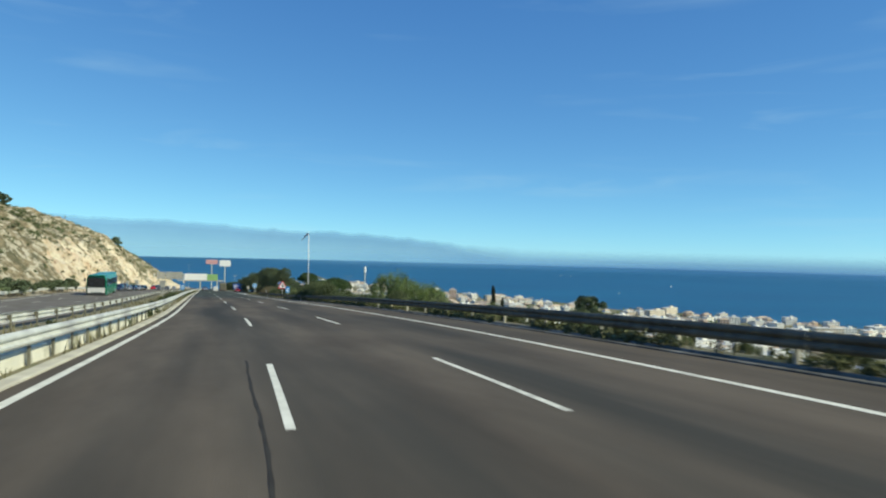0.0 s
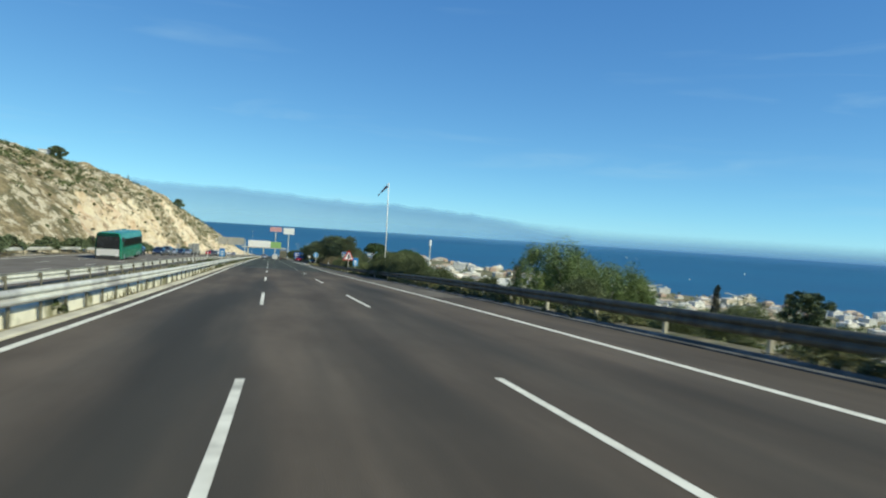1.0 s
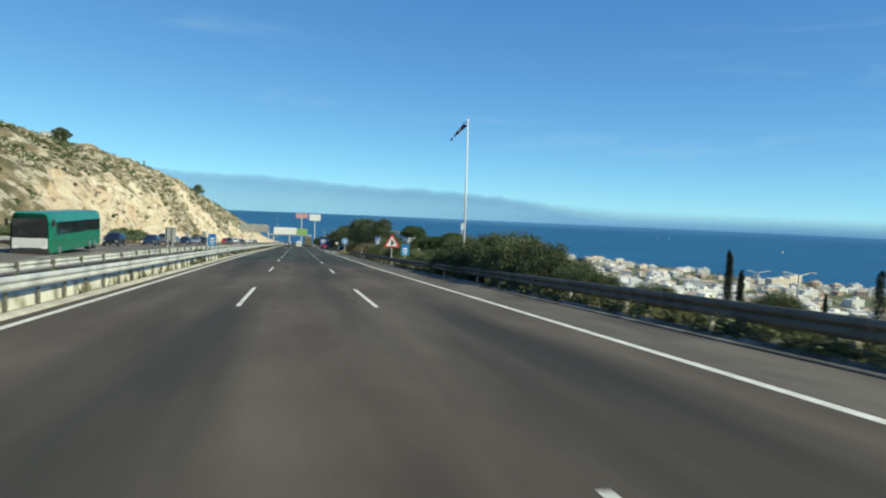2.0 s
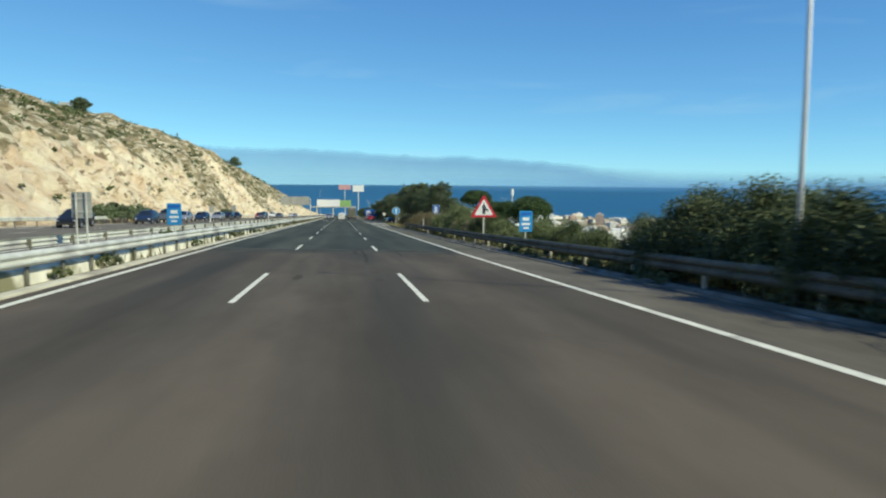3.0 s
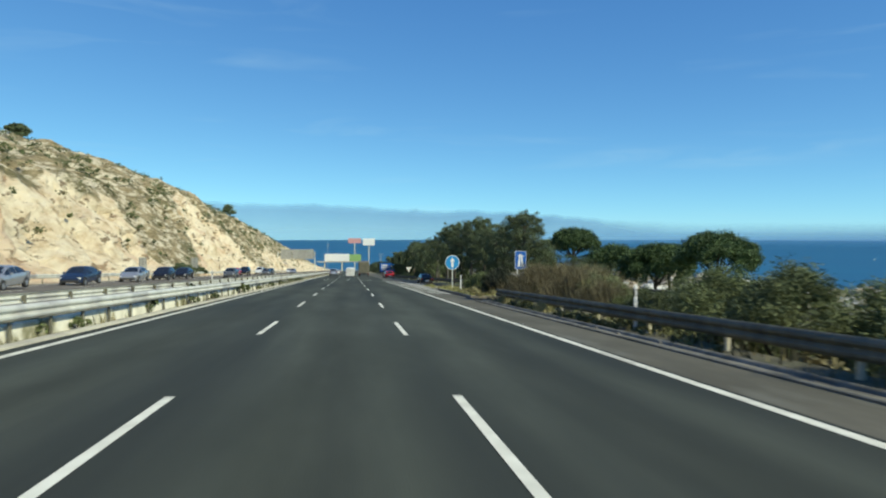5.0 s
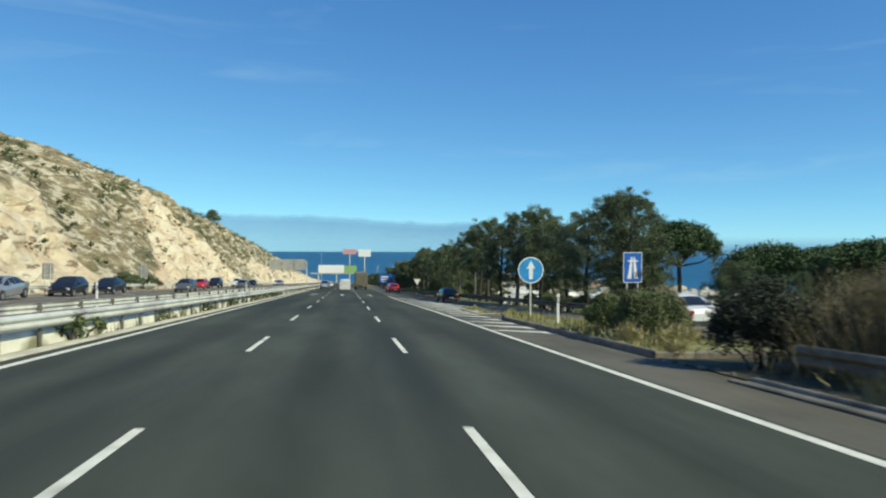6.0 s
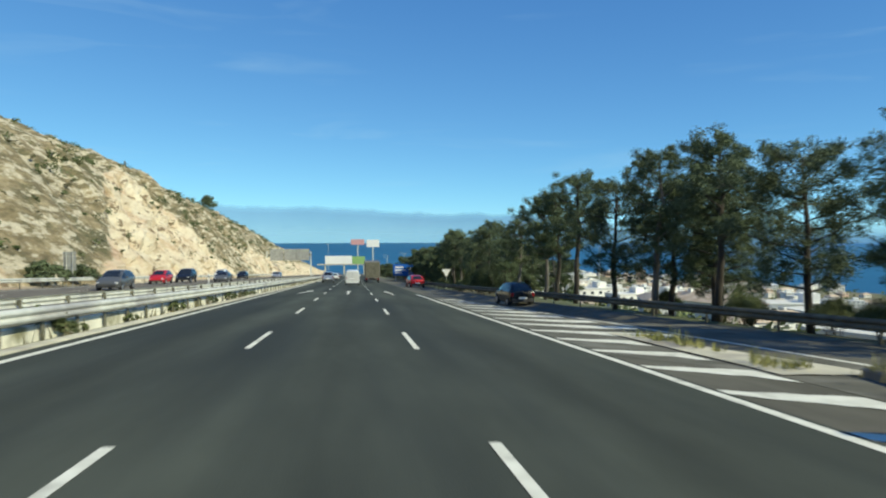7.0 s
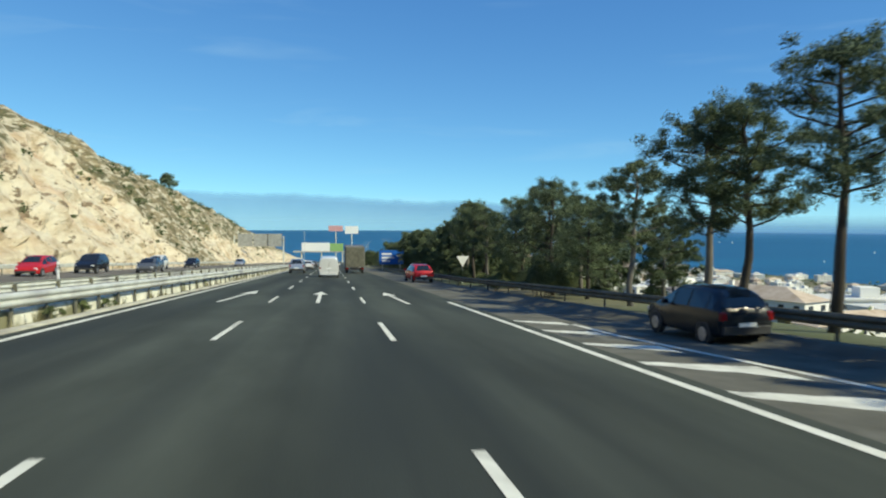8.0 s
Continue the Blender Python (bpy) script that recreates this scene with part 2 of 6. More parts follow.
def hill_material():
    """Dry grass on the flats, pale broken limestone where the face is steep or the cut bares it."""
    m = bpy.data.materials.new("hillside")
    m.use_nodes = True
    n, l = m.node_tree.nodes, m.node_tree.links
    b = n["Principled BSDF"]
    b.inputs["Roughness"].default_value = 0.95
    geo = n.new("ShaderNodeNewGeometry")

    def nz(scale, detail=6.0, stretch=None):
        t = n.new("ShaderNodeTexNoise")
        t.inputs["Scale"].default_value, t.inputs["Detail"].default_value, t.inputs["Roughness"].default_value = scale, detail, 0.65
        if stretch:
            mp = n.new("ShaderNodeMapping")
            mp.inputs["Scale"].default_value = stretch
            l.new(geo.outputs["Position"], mp.inputs["Vector"])
            l.new(mp.outputs["Vector"], t.inputs["Vector"])
        else:
            l.new(geo.outputs["Position"], t.inputs["Vector"])
        return t.outputs["Fac"]

    def ramp(fac, stops):
        r = n.new("ShaderNodeValToRGB")
        e = r.color_ramp.elements
        e[0].position, e[0].color = stops[0][0], (*stops[0][1], 1)
        e[1].position, e[1].color = stops[-1][0], (*stops[-1][1], 1)
        for p, c in stops[1:-1]:
            q = e.new(p)
            q.color = (*c, 1)
        l.new(fac, r.inputs["Fac"])
        return r.outputs["Color"]

    def mix(fac, a, c):
        x = n.new("ShaderNodeMixRGB")
        l.new(fac, x.inputs["Fac"])
        l.new(a, x.inputs["Color1"])
        l.new(c, x.inputs["Color2"])
        return x.outputs["Color"]

    rock = ramp(nz(0.55, 10.0, (1, 0.5, 0.75)), [(0.3, (0.36, 0.26, 0.14)), (0.4, (0.58, 0.46, 0.3)), (0.52, (0.73, 0.63, 0.45)), (0.72, (0.8, 0.72, 0.55))])
    # dark spots painted in place of shade inside hollows of the rock
    pit_shade = ramp(nz(0.62, 8.0, (1, 0.5, 1.0)), [(0.39, (0.95, 0.95, 0.95)), (0.425, (0, 0, 0))])
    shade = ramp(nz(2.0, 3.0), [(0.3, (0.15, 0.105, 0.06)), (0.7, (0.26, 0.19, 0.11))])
    rock = mix(pit_shade, rock, shade)
    rust = ramp(nz(0.09, 4.0), [(0.5, (0, 0, 0)), (0.68, (0.72, 0.72, 0.72))])
    tan = ramp(nz(0.5, 3.0), [(0.3, (0.54, 0.34, 0.2)), (0.7, (0.64, 0.45, 0.3))])
    rock = mix(rust, rock, tan)
    grass = ramp(nz(0.9, 9.0, (1, 0.4, 1.2)), [(0.32, (0.125, 0.1, 0.048)), (0.5, (0.27, 0.213, 0.115)), (0.68, (0.45, 0.365, 0.215))])
    green = ramp(nz(0.3, 9.0, (1, 0.45, 1)), [(0.47, (0, 0, 0)), (0.58, (0.85, 0.85, 0.85))])
    scrub = ramp(nz(1.5, 4.0), [(0.35, (0.07, 0.072, 0.03)), (0.65, (0.15, 0.135, 0.06))])
    grass = mix(green, grass, scrub)
    stones = ramp(nz(0.55, 10.0, (1, 0.36, 1.4)), [(0.5, (0, 0, 0)), (0.565, (0.9, 0.9, 0.9))])
    pale = ramp(nz(1.2, 3.0), [(0.3, (0.5, 0.43, 0.29)), (0.7, (0.76, 0.68, 0.52))])
    grass = mix(stones, grass, pale)
    at_rock = n.new("ShaderNodeAttribute")
    at_rock.attribute_name = "bare"
    edge = n.new("ShaderNodeMath")
    edge.operation = "MULTIPLY_ADD"
    l.new(nz(0.22, 7.0), edge.inputs[0])
    edge.inputs[1].default_value = 1.2
    l.new(at_rock.outputs["Fac"], edge.inputs[2])
    sub = n.new("ShaderNodeMapRange")
    l.new(edge.outputs[0], sub.inputs["Value"])
    sub.inputs["From Min"].default_value, sub.inputs["From Max"].default_value = 1.02, 1.18
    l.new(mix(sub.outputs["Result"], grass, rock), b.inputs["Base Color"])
    bp = n.new("ShaderNodeBump")
    bp.inputs["Strength"].default_value, bp.inputs["Distance"].default_value = 0.9, 1.2
    l.new(nz(0.8, 9.0, (1, 0.4, 1.6)), bp.inputs["Height"])
    l.new(bp.outputs["Normal"], b.inputs["Normal"])
    return m


HILL = hill_material()
LEAF_DARK = material("pine needles", (0.055, 0.08, 0.038), (0.14, 0.176, 0.084), 1.3, 0.8, vary=0.35)
LEAF_OLIVE = material("oleander leaves", (0.042, 0.062, 0.02), (0.125, 0.15, 0.055), 1.2, 0.75, vary=0.35)
LEAF_MIX = material("dusty olive leaves", (0.078, 0.102, 0.036), (0.195, 0.225, 0.097), 1.2, 0.8, vary=0.4)
LEAF_LIGHT = material("light green leaves", (0.085, 0.135, 0.034), (0.2, 0.26, 0.085), 1.2, 0.7, vary=0.3)
# cypress green; on the barrier-end bush it puts the shaded side into colour
LEAF_BLACK = material("dark evergreen and shaded leaves", (0.012, 0.018, 0.01), (0.04, 0.05, 0.026), 1.3, 0.75, vary=0.3)
LEAF_DRY = material("dry brush", (0.115, 0.108, 0.055), (0.25, 0.225, 0.125), 1.5, 0.85, vary=0.3)
LEAF_PINE = material("umbrella pine needles", (0.03, 0.062, 0.016), (0.075, 0.125, 0.036), 1.3, 0.7, vary=0.3)
REED = material("dry stalks", (0.14, 0.12, 0.066), (0.28, 0.24, 0.14), 1.5, 0.9, vary=0.35)
WEED = material("olive weeds", (0.085, 0.1, 0.034), (0.2, 0.205, 0.085), 1.5, 0.85, vary=0.35)
STRAW = material("straw", (0.3, 0.27, 0.13), (0.46, 0.42, 0.23), 1.5, 0.9, vary=0.3)
BARK = material("bark", (0.034, 0.028, 0.022), (0.085, 0.072, 0.06), 3.0, 0.95, bump=0.03, stretch=(1, 1, 0.25))
BARK_PALE = material("pale bark", (0.1, 0.09, 0.078), (0.2, 0.18, 0.155), 3.0, 0.9, bump=0.02, stretch=(1, 1, 0.25))


# ---------------------------------------------------------------- mesh helpers
class Mesh:
    """Collects corners and faces of one mesh."""

    def __init__(self):
        self.v, self.f, self.smooth = [], [], False

    def add(self, verts, faces):
        k = len(self.v)
        self.v += [tuple(p) for p in verts]
        self.f += [tuple(i + k for i in q) for q in faces]
        return self

    def box(self, c, s, rz=0.0, taper=1.0, bevel=0.0):
        """A box at c (centre) of size s, turned about z; taper narrows its top, bevel cuts its upright and top edges."""
        x, y, z = s[0] / 2, s[1] / 2, s[2] / 2
        ca, sa = math.cos(rz), math.sin(rz)
        if bevel:
            e = bevel
            ring = [(-x + e, -y), (x - e, -y), (x, -y + e), (x, y - e), (x - e, y), (-x + e, y), (-x, y - e), (-x, -y + e)]
            lev = [(ring, -z, 1.0), (ring, z - e, taper), ([(px * (1 - e / x), py * (1 - e / y)) for px, py in ring], z, taper)]
            vs = [(px * k, py * k, zz) for rg, zz, k in lev for px, py in rg]
            fs = [tuple(range(7, -1, -1)), tuple(range(16, 24))]
            for a in (0, 8):
                fs += [(a + i, a + (i + 1) % 8, a + 8 + (i + 1) % 8, a + 8 + i) for i in range(8)]
        else:
            t = taper
            vs = [(-x, -y, -z), (x, -y, -z), (x, y, -z), (-x, y, -z), (-x * t, -y * t, z), (x * t, -y * t, z), (x * t, y * t, z), (-x * t, y * t, z)]
            fs = [(0, 3, 2, 1), (4, 5, 6, 7), (0, 1, 5, 4), (1, 2, 6, 5), (2, 3, 7, 6), (3, 0, 4, 7)]
        return self.add([(c[0] + px * ca - py * sa, c[1] + px * sa + py * ca, c[2] + pz) for px, py, pz in vs], fs)

    def tube(self, pts, radii, n=8, cap=True):
        """A round bar through the points."""
        k = len(self.v)
        pts = [Vector(p) for p in pts]
        for i, p in enumerate(pts):
            d = (pts[min(i + 1, len(pts) - 1)] - pts[max(i - 1, 0)]).normalized()
            a = d.orthogonal().normalized() if abs(d.z) < 0.95 else Vector((1, 0, 0)).cross(d).normalized()
            if abs(d.z) < 0.95:
                a = d.cross(Vector((0, 0, 1))).normalized()
            b = d.cross(a)
            r = radii[i] if isinstance(radii, (list, tuple)) else radii
            self.v += [tuple(p + r * (math.cos(j * math.tau / n) * a + math.sin(j * math.tau / n) * b)) for j in range(n)]
        for i in range(len(pts) - 1):
            for j in range(n):
                o, q = k + i * n + j, k + i * n + (j + 1) % n
                self.f.append((o, o + n, q + n, q))
        if cap:
            self.f.append(tuple(k + j for j in range(n)))
            self.f.append(tuple(k + (len(pts) - 1) * n + j for j in reversed(range(n))))
        return self

    def grid(self, rows):
        """A sheet through rows of points."""
        k, w = len(self.v), len(rows[0])
        for r in rows:
            self.v += [tuple(p) for p in r]
        for i in range(len(rows) - 1):
            for j in range(w - 1):
                o = k + i * w + j
                self.f.append((o, o + 1, o + w + 1, o + w))
        return self

    def sweep(self, section, path, closed=True, caps=True):
        """A profile of (across, up) carried along points with headings: (Vector, angle)."""
        k, w = len(self.v), len(section)
        for p, a in path:
            ca, sa = math.cos(a), math.sin(a)
            self.v += [(p.x + s * ca, p.y + s * sa, p.z + u) for s, u in section]
        m = w if closed else w - 1
        for i in range(len(path) - 1):
            for j in range(m):
                o, q = k + i * w + j, k + i * w + (j + 1) % w
                self.f.append((o, q, q + w, o + w))
        if closed and caps:
            self.f.append(tuple(k + j for j in range(w)))
            self.f.append(tuple(k + (len(path) - 1) * w + j for j in reversed(range(w))))
        return self

    def data(self, name, mat, smooth=False):
        me = bpy.data.meshes.new(name)
        me.from_pydata(self.v, [], self.f)
        bm = bmesh.new()
        bm.from_mesh(me)
        if len(self.f) < 30000:
            bmesh.ops.recalc_face_normals(bm, faces=bm.faces)
        if smooth:
            for f in bm.faces:
                f.smooth = True
        bm.to_mesh(me)
        bm.free()
        me.materials.append(mat)
        return me


def part(name, mesh, mat, parent=None, label="", m=None, smooth=False):
    """Links a Mesh (or ready mesh data) as one object, under a thing or a part."""
    data = mesh.data(name, mat, smooth) if isinstance(mesh, Mesh) else mesh
    ob = new(name, data)
    if parent:
        ob.parent = parent
    if m is not None:
        ob.matrix_basis = m
    if label:
        tagged(ob, label)
    return ob


def thing(name, label, category, group="", kind="", m=None):
    ob = tagged(new(name), label, category, group, kind)
    ob.empty_display_size = 0.2
    if m is not None:
        ob.matrix_basis = m
    return ob


def stand(x, y, h=0.0, turn=0.0):
    """The pose of a thing that stands by the road; turn in degrees from the road's own direction."""
    p = at(x, y, h)
    return Matrix.Translation(p) @ Matrix.Rotation(heading(x, y) + radians(turn), 4, "Z")


def lerp(table, v):
    """Piecewise linear lookup in ((v, value), ...)."""
    for (a, p), (b, q) in zip(table, table[1:]):
        if v <= b:
            return p + (q - p) * min(1.0, max(0.0, (v - a) / (b - a)))
    return table[-1][1]


def steps(a, b, d):
    n = max(1, round((b - a) / d))
    return [a + (b - a) * i / n for i in range(n + 1)]


def ribbon(x0, x1, y0, y1, h=0.0, d=8.0, nx=2):
    """A strip of the road's surface; x0 and x1 may be functions of y."""
    f0 = x0 if callable(x0) else (lambda y: x0)
    f1 = x1 if callable(x1) else (lambda y: x1)
    return Mesh().grid([[at(f0(y) + (f1(y) - f0(y)) * i / (nx - 1), y, h) for i in range(nx)] for y in steps(y0, y1, d)])


def lanes(x0, x1, y0, y1, h, d, mat, off=0.0):
    """The three lanes as one sheet that knows where oil drips and where wheels run."""
    xs = steps(x0, x1, 0.22)
    ys = steps(y0, y1, d)
    me = Mesh().grid([[at(x, y, h) for x in xs] for y in ys]).data("road", mat)
    bell = lambda v, w: math.exp(-(v / w) ** 2)
    oil = [sum(bell(x - c - off, 0.5) for c in (-3.5, 0.0, 3.5)) for x in xs]
    track = [sum(bell(x - c - off - e, 0.38) for c in (-3.5, 0.0, 3.5) for e in (-0.95, 0.95)) for x in xs]
    for name, row in (("oil", oil), ("track", track)):
        me.attributes.new(name, "FLOAT", "POINT").data.foreach_set("value", [min(1.0, v) for v in row] * len(ys))
    return me


# ---------------------------------------------------------------- ground
SEA_LEVEL = -80.0
LINE_L, LINE_R = -5.41, 5.37            # edge lines
EDGE_L, EDGE_R = -5.85, 7.5             # edges of the paving
RAMP_L = lambda y: max(7.0, 9.4 - 0.13 * (y - 247)) if y > 247 else (9.4 + 0.05 * (247 - y) + 0.002 * (247 - y) ** 2 if y > 226 else 11.33 + 0.134 * (226 - y) + 0.004 * (226 - y) ** 2)
RAMP_R = lambda y: (max(9.6, 13.2 - 0.075 * (y - 250)) if y > 236 else 14.25 + 0.2 * (236 - y) + 0.004 * (236 - y) ** 2)

ISLAND_L = lambda y: 7.6 if y < 229 else 7.6 + 0.25 * (y - 229)
ISLAND_R = lambda y: 10.6 - 0.125 * (y - 223) if y > 214 else 11.7 + 0.3 * (214 - y)


KERB_X = ((-60, 7.33), (144, 7.33), (154, 7.1), (210, 7.08))


def slip_dip(x, y):
    """How far the slip road lies under the carriageway's plane before they merge."""
    return -0.25 * ease((x - RAMP_L(y) - 0.1) / 1.4) * ease((RAMP_R(y) - 0.5 - x) / 0.9) * ease((y - 246) / 9) * ease((300 - y) / 16)


def coast(y):
    return lerp(((-200, 860), (650, 765), (800, 690), (930, 610), (1130, 530), (1670, 335), (2700, 240)), y)


def right_edge(y):
    """How far the level shelf of the road reaches on the seaward side."""
    return lerp(((-200, 8.6), (195, 8.8), (210, 14), (222, 18), (300, 14), (330, 13), (2000, 12)), y)


def terrain(x, y):
    """Height of the ground in the world, at x across and y along."""
    e = right_edge(y)
    if x <= e:
        return at(x, y, 0).z
    top = at(e, y, -0.06).z
    u = (x - e) / max(60, coast(y) - e)
    s = 1 - (1 - min(1.0, u)) ** 2.2
    drop = 1.1 * ease((x - e) / 6)
    bumps = (noise.noise((x * 0.012, y * 0.012, 3)) * 3 + noise.noise((x * 0.05, y * 0.05, 7)) * 0.8) * ease((x - e) / 60) * ease((coast(y) - x) / 120)
    return top + (SEA_LEVEL + 1.5 - top) * s - drop + bumps + (min(0.0, coast(y) - x) * 0.05)


HILL_ROWS = ((-200, 0.35), (60, 0.5), (170, 0.7), (240, 0.79), (285, 0.84), (310, 0.9), (345, 0.965), (381, 1.01), (420, 0.985), (470, 0.99), (520, 0.96), (620, 0.86), (780, 0.6), (920, 0.33), (1050, 0.1), (1400, 0.02))
NATURAL = ((0, 9), (8, 13), (16, 18.5), (27, 25), (40, 28.6), (55, 32.2), (75, 34.5), (130, 39), (400, 45))
CUT_TOP = ((-200, 9), (120, 9), (170, 8), (205, 10.5), (250, 13.5), (285, 13.5), (310, 15), (345, 20.5), (381, 23), (410, 20), (450, 15), (540, 13), (1400, 10))
FOOT = -26.5


def hill(x, y):
    """Height of the hillside over the road's plane; x is negative."""
    if x > FOOT:
        return -0.05
    d = FOOT - x
    h = min(1.15 * d ** 0.985, lerp(NATURAL, d) * lerp(HILL_ROWS, y))
    return h


def bare(x, y):
    """Where the rock lies bare: two cut faces, and a broken band further on."""
    d = FOOT - x
    cut = lerp(CUT_TOP, y) / 1.15
    k = d / cut
    one = ease((y - (168 + 20 * k)) / 14) * ease((292 + 4 * k - y) / 14) * ease((1.1 + 0.12 * math.sin(y * 0.31) - k) / 0.3)
    lean = 296 + 58 * k
    two = ease((y - lean) / 14) * ease((402 - 18 * k - y) / 14) * ease((1.12 - k) / 0.22)
    far = 0.62 * ease((y - 420) / 20) * ease((0.75 - k) / 0.3)
    return max(one, two, far, 0.22 if k < 1.3 else 0.12)


def build_ground():
    # seaward slope, in one sheet down to the shore
    xs = [7.2, 8.0, 8.6, 9.5, 11, 13, 15, 18, 22, 27, 34, 44, 58, 75, 100, 130, 170, 220, 290, 370, 460, 550, 640, 720, 800, 900]
    ys = steps(-150, 60, 15) + steps(64, 420, 4)[0:] + steps(435, 900, 15) + steps(950, 2600, 75)
    rows = []
    for y in ys:
        row = []
        for x in xs:
            p = at(x, y)
            row.append((p.x, p.y, terrain(x, y) - (0.0 if x > right_edge(y) else 0.5 if 240 < y < 306 and x < RAMP_R(y) - 0.3 else 0.12)))
        rows.append(row)
    tagged(part("ground", Mesh().grid(rows), SLOPE, smooth=True), "dry scrub slope falling from the road to the shore", "ground", kind="structure")
    # landward hillside
    xs = [-23.2, -25.0, FOOT] + [FOOT - d for d in steps(0.8, 24, 0.8)] + [FOOT - d for d in steps(25.5, 66, 2.5)] + [FOOT - d for d in steps(72, 160, 8)] + [-260, -420]
    ys = steps(-150, 100, 10) + steps(102, 470, 2.2) + steps(476, 700, 7) + steps(715, 1500, 25)
    m = Mesh()
    rows, tint = [], []
    for y in ys:
        row = []
        for x in xs:
            h, k = hill(x, y), bare(x, y)
            p = at(x, y)
            d = FOOT - x
            rough = 0.0
            if d > 0:
                rough = noise.fractal((x * 0.07, y * 0.07, 1), 0.8, 2.0, 5) * 2.2 * ease(d / 10) * lerp(HILL_ROWS, y)
                ledge = noise.ridged_multi_fractal((x * 0.10 + h * 0.02, y * 0.17, h * 0.11), 0.9, 2.1, 5, 0.9, 1.8)
                rough += (ledge - 1.1) * 1.3 * ease(k * 1.6 - 0.3) * ease(d / 3)
            lat = 0.0
            if 0.5 < d < 40:
                lat = (noise.fractal((x * 0.15 + 9, y * 0.16, h * 0.2), 0.75, 2.3, 6)) * 2.1 * ease(k * 1.5 - 0.2)
            row.append((p.x + lat, p.y, p.z + h + rough))
            tint.append(k)
        rows.append(row)
    m.grid(rows)
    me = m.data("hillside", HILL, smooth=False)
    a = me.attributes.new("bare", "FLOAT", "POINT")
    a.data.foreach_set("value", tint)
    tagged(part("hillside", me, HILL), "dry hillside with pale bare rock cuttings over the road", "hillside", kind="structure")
    # sea
    ring = [(4930 * math.sin(a), 4930 * math.cos(a), SEA_LEVEL) for a in [i * math.tau / 96 for i in range(96)]]
    sea = Mesh().add([(0, 0, SEA_LEVEL)] + ring, [(0, 1 + (i + 1) % 96, 1 + i) for i in range(96)])
    tagged(part("water", sea, SEA), "deep blue open sea reaching the horizon", "sea", kind="structure")


build_ground()

# ---------------------------------------------------------------- roads
END = 900.0
SEAM = 150.5                              # where the fresh surface begins


def build_roads():
    r = tagged(part("road", lanes(EDGE_L, EDGE_R, -150, SEAM, 0.0, 1.5, ASPHALT_OLD, 0.35), ASPHALT_OLD), "three-lane carriageway of worn brownish asphalt", "road", kind="structure")
    f = tagged(part("road_fresh", lanes(EDGE_L, 5.6, SEAM, END, 0.012, 6, ASPHALT_NEW), ASPHALT_NEW), "three-lane carriageway of fresh dark asphalt", "road", kind="structure")
    tagged(part("shoulder", ribbon(5.55, EDGE_R, SEAM, 262, -0.004, 3), SHOULDER), "paler asphalt hard shoulder beside the fresh surface", "shoulder", kind="structure")
    left = lambda y: 5.6 if y > 235 else (7.5 if y > 228 else ISLAND_R(y) - 0.2)
    across = lambda y: [left(y) + (RAMP_R(y) - 0.2 - left(y)) * k / 15 for k in range(16)]
    g = tagged(part("slip_road", Mesh().grid([[at(x, y, 0.003 + slip_dip(x, y)) for x in across(y)] for y in steps(190, END, 3)]), SLIP), "asphalt slip road that merges with the carriageway", "road", kind="structure")
    o = tagged(part("road_opposite", ribbon(-23.6, -11.2, -150, END, 0.0, 6), ASPHALT_SHOULDER), "opposite carriageway of sun-bleached asphalt", "road", kind="structure")
    tagged(part("median", ribbon(-11.2, EDGE_L, -150, END, -0.03, 5), VERGE), "median strip of dry soil and grass", "median", kind="structure")
    tagged(part("shoulder_worn", ribbon(5.5, EDGE_R, 96, SEAM, 0.003, 3), SHOULDER_OLD), "worn greyish hard shoulder beside the old surface", "shoulder", kind="structure")
    part("joint_strip", ribbon(EDGE_L + 0.1, 5.5, SEAM - 0.16, SEAM - 0.03, 0.007, 1), SHOULDER_OLD, r)
    part("joint_patch", ribbon(EDGE_L + 0.1, 5.5, 147.2, SEAM - 0.05, 0.003, 1), JOINT, r)
    # edge lines
    for host, x, w, y0, y1, h in ((r, LINE_L, 0.18, -150, SEAM, 0.006), (f, LINE_L, 0.18, SEAM, END, 0.018), (r, LINE_R, 0.18, -150, SEAM, 0.006), (o, -11.9, 0.2, -150, END, 0.006), (o, -22.4, 0.2, -150, END, 0.006)):
        part("edge_line", ribbon(x - w / 2, x + w / 2, y0, y1, h, 5), PAINT, host)
    drift = lambda y: lerp(((150, 5.4), (236, 5.41), (245, 5.33), (258, 5.23), (280, 5.2)), y)
    part("edge_line", ribbon(lambda y: drift(y) - 0.09, lambda y: drift(y) + 0.09, SEAM, 278, 0.018, 3), PAINT, f)
    part("edge_line", ribbon(lambda y: RAMP_L(y) - 0.09, lambda y: RAMP_L(y) + 0.09, 215, 268, 0.009, 3), PAINT, g)
    # lane dashes: a long rhythm on the worn surface, a short one on the fresh
    old = [(46.1 - 21.4 * k, 6.9) for k in range(8, 0, -1)] + [(46.1, 6.7), (67.1, 7.3), (88.5, 7.5), (110.0, 7.4), (131.1, 6.35)]
    fresh = [(149.75, 4.75)] + [(150.5 + 12.58 * i, 4.25) for i in range(1, 60)]
    for x in (-1.75, 1.75):
        for a, d in old:
            part("lane_dash", ribbon(x - 0.06, x + 0.06, a, a + d, 0.004, 1.5), PAINT, r)
        part("lane_dash", ribbon(x - 0.06, x + 0.06, 149.75, SEAM - 0.01, 0.01, 1.5), PAINT, r)
        for a, d in fresh:
            part("lane_dash", ribbon(x - 0.06, x + 0.06, max(a, SEAM + 0.01), a + d, 0.018, 3), PAINT, f)
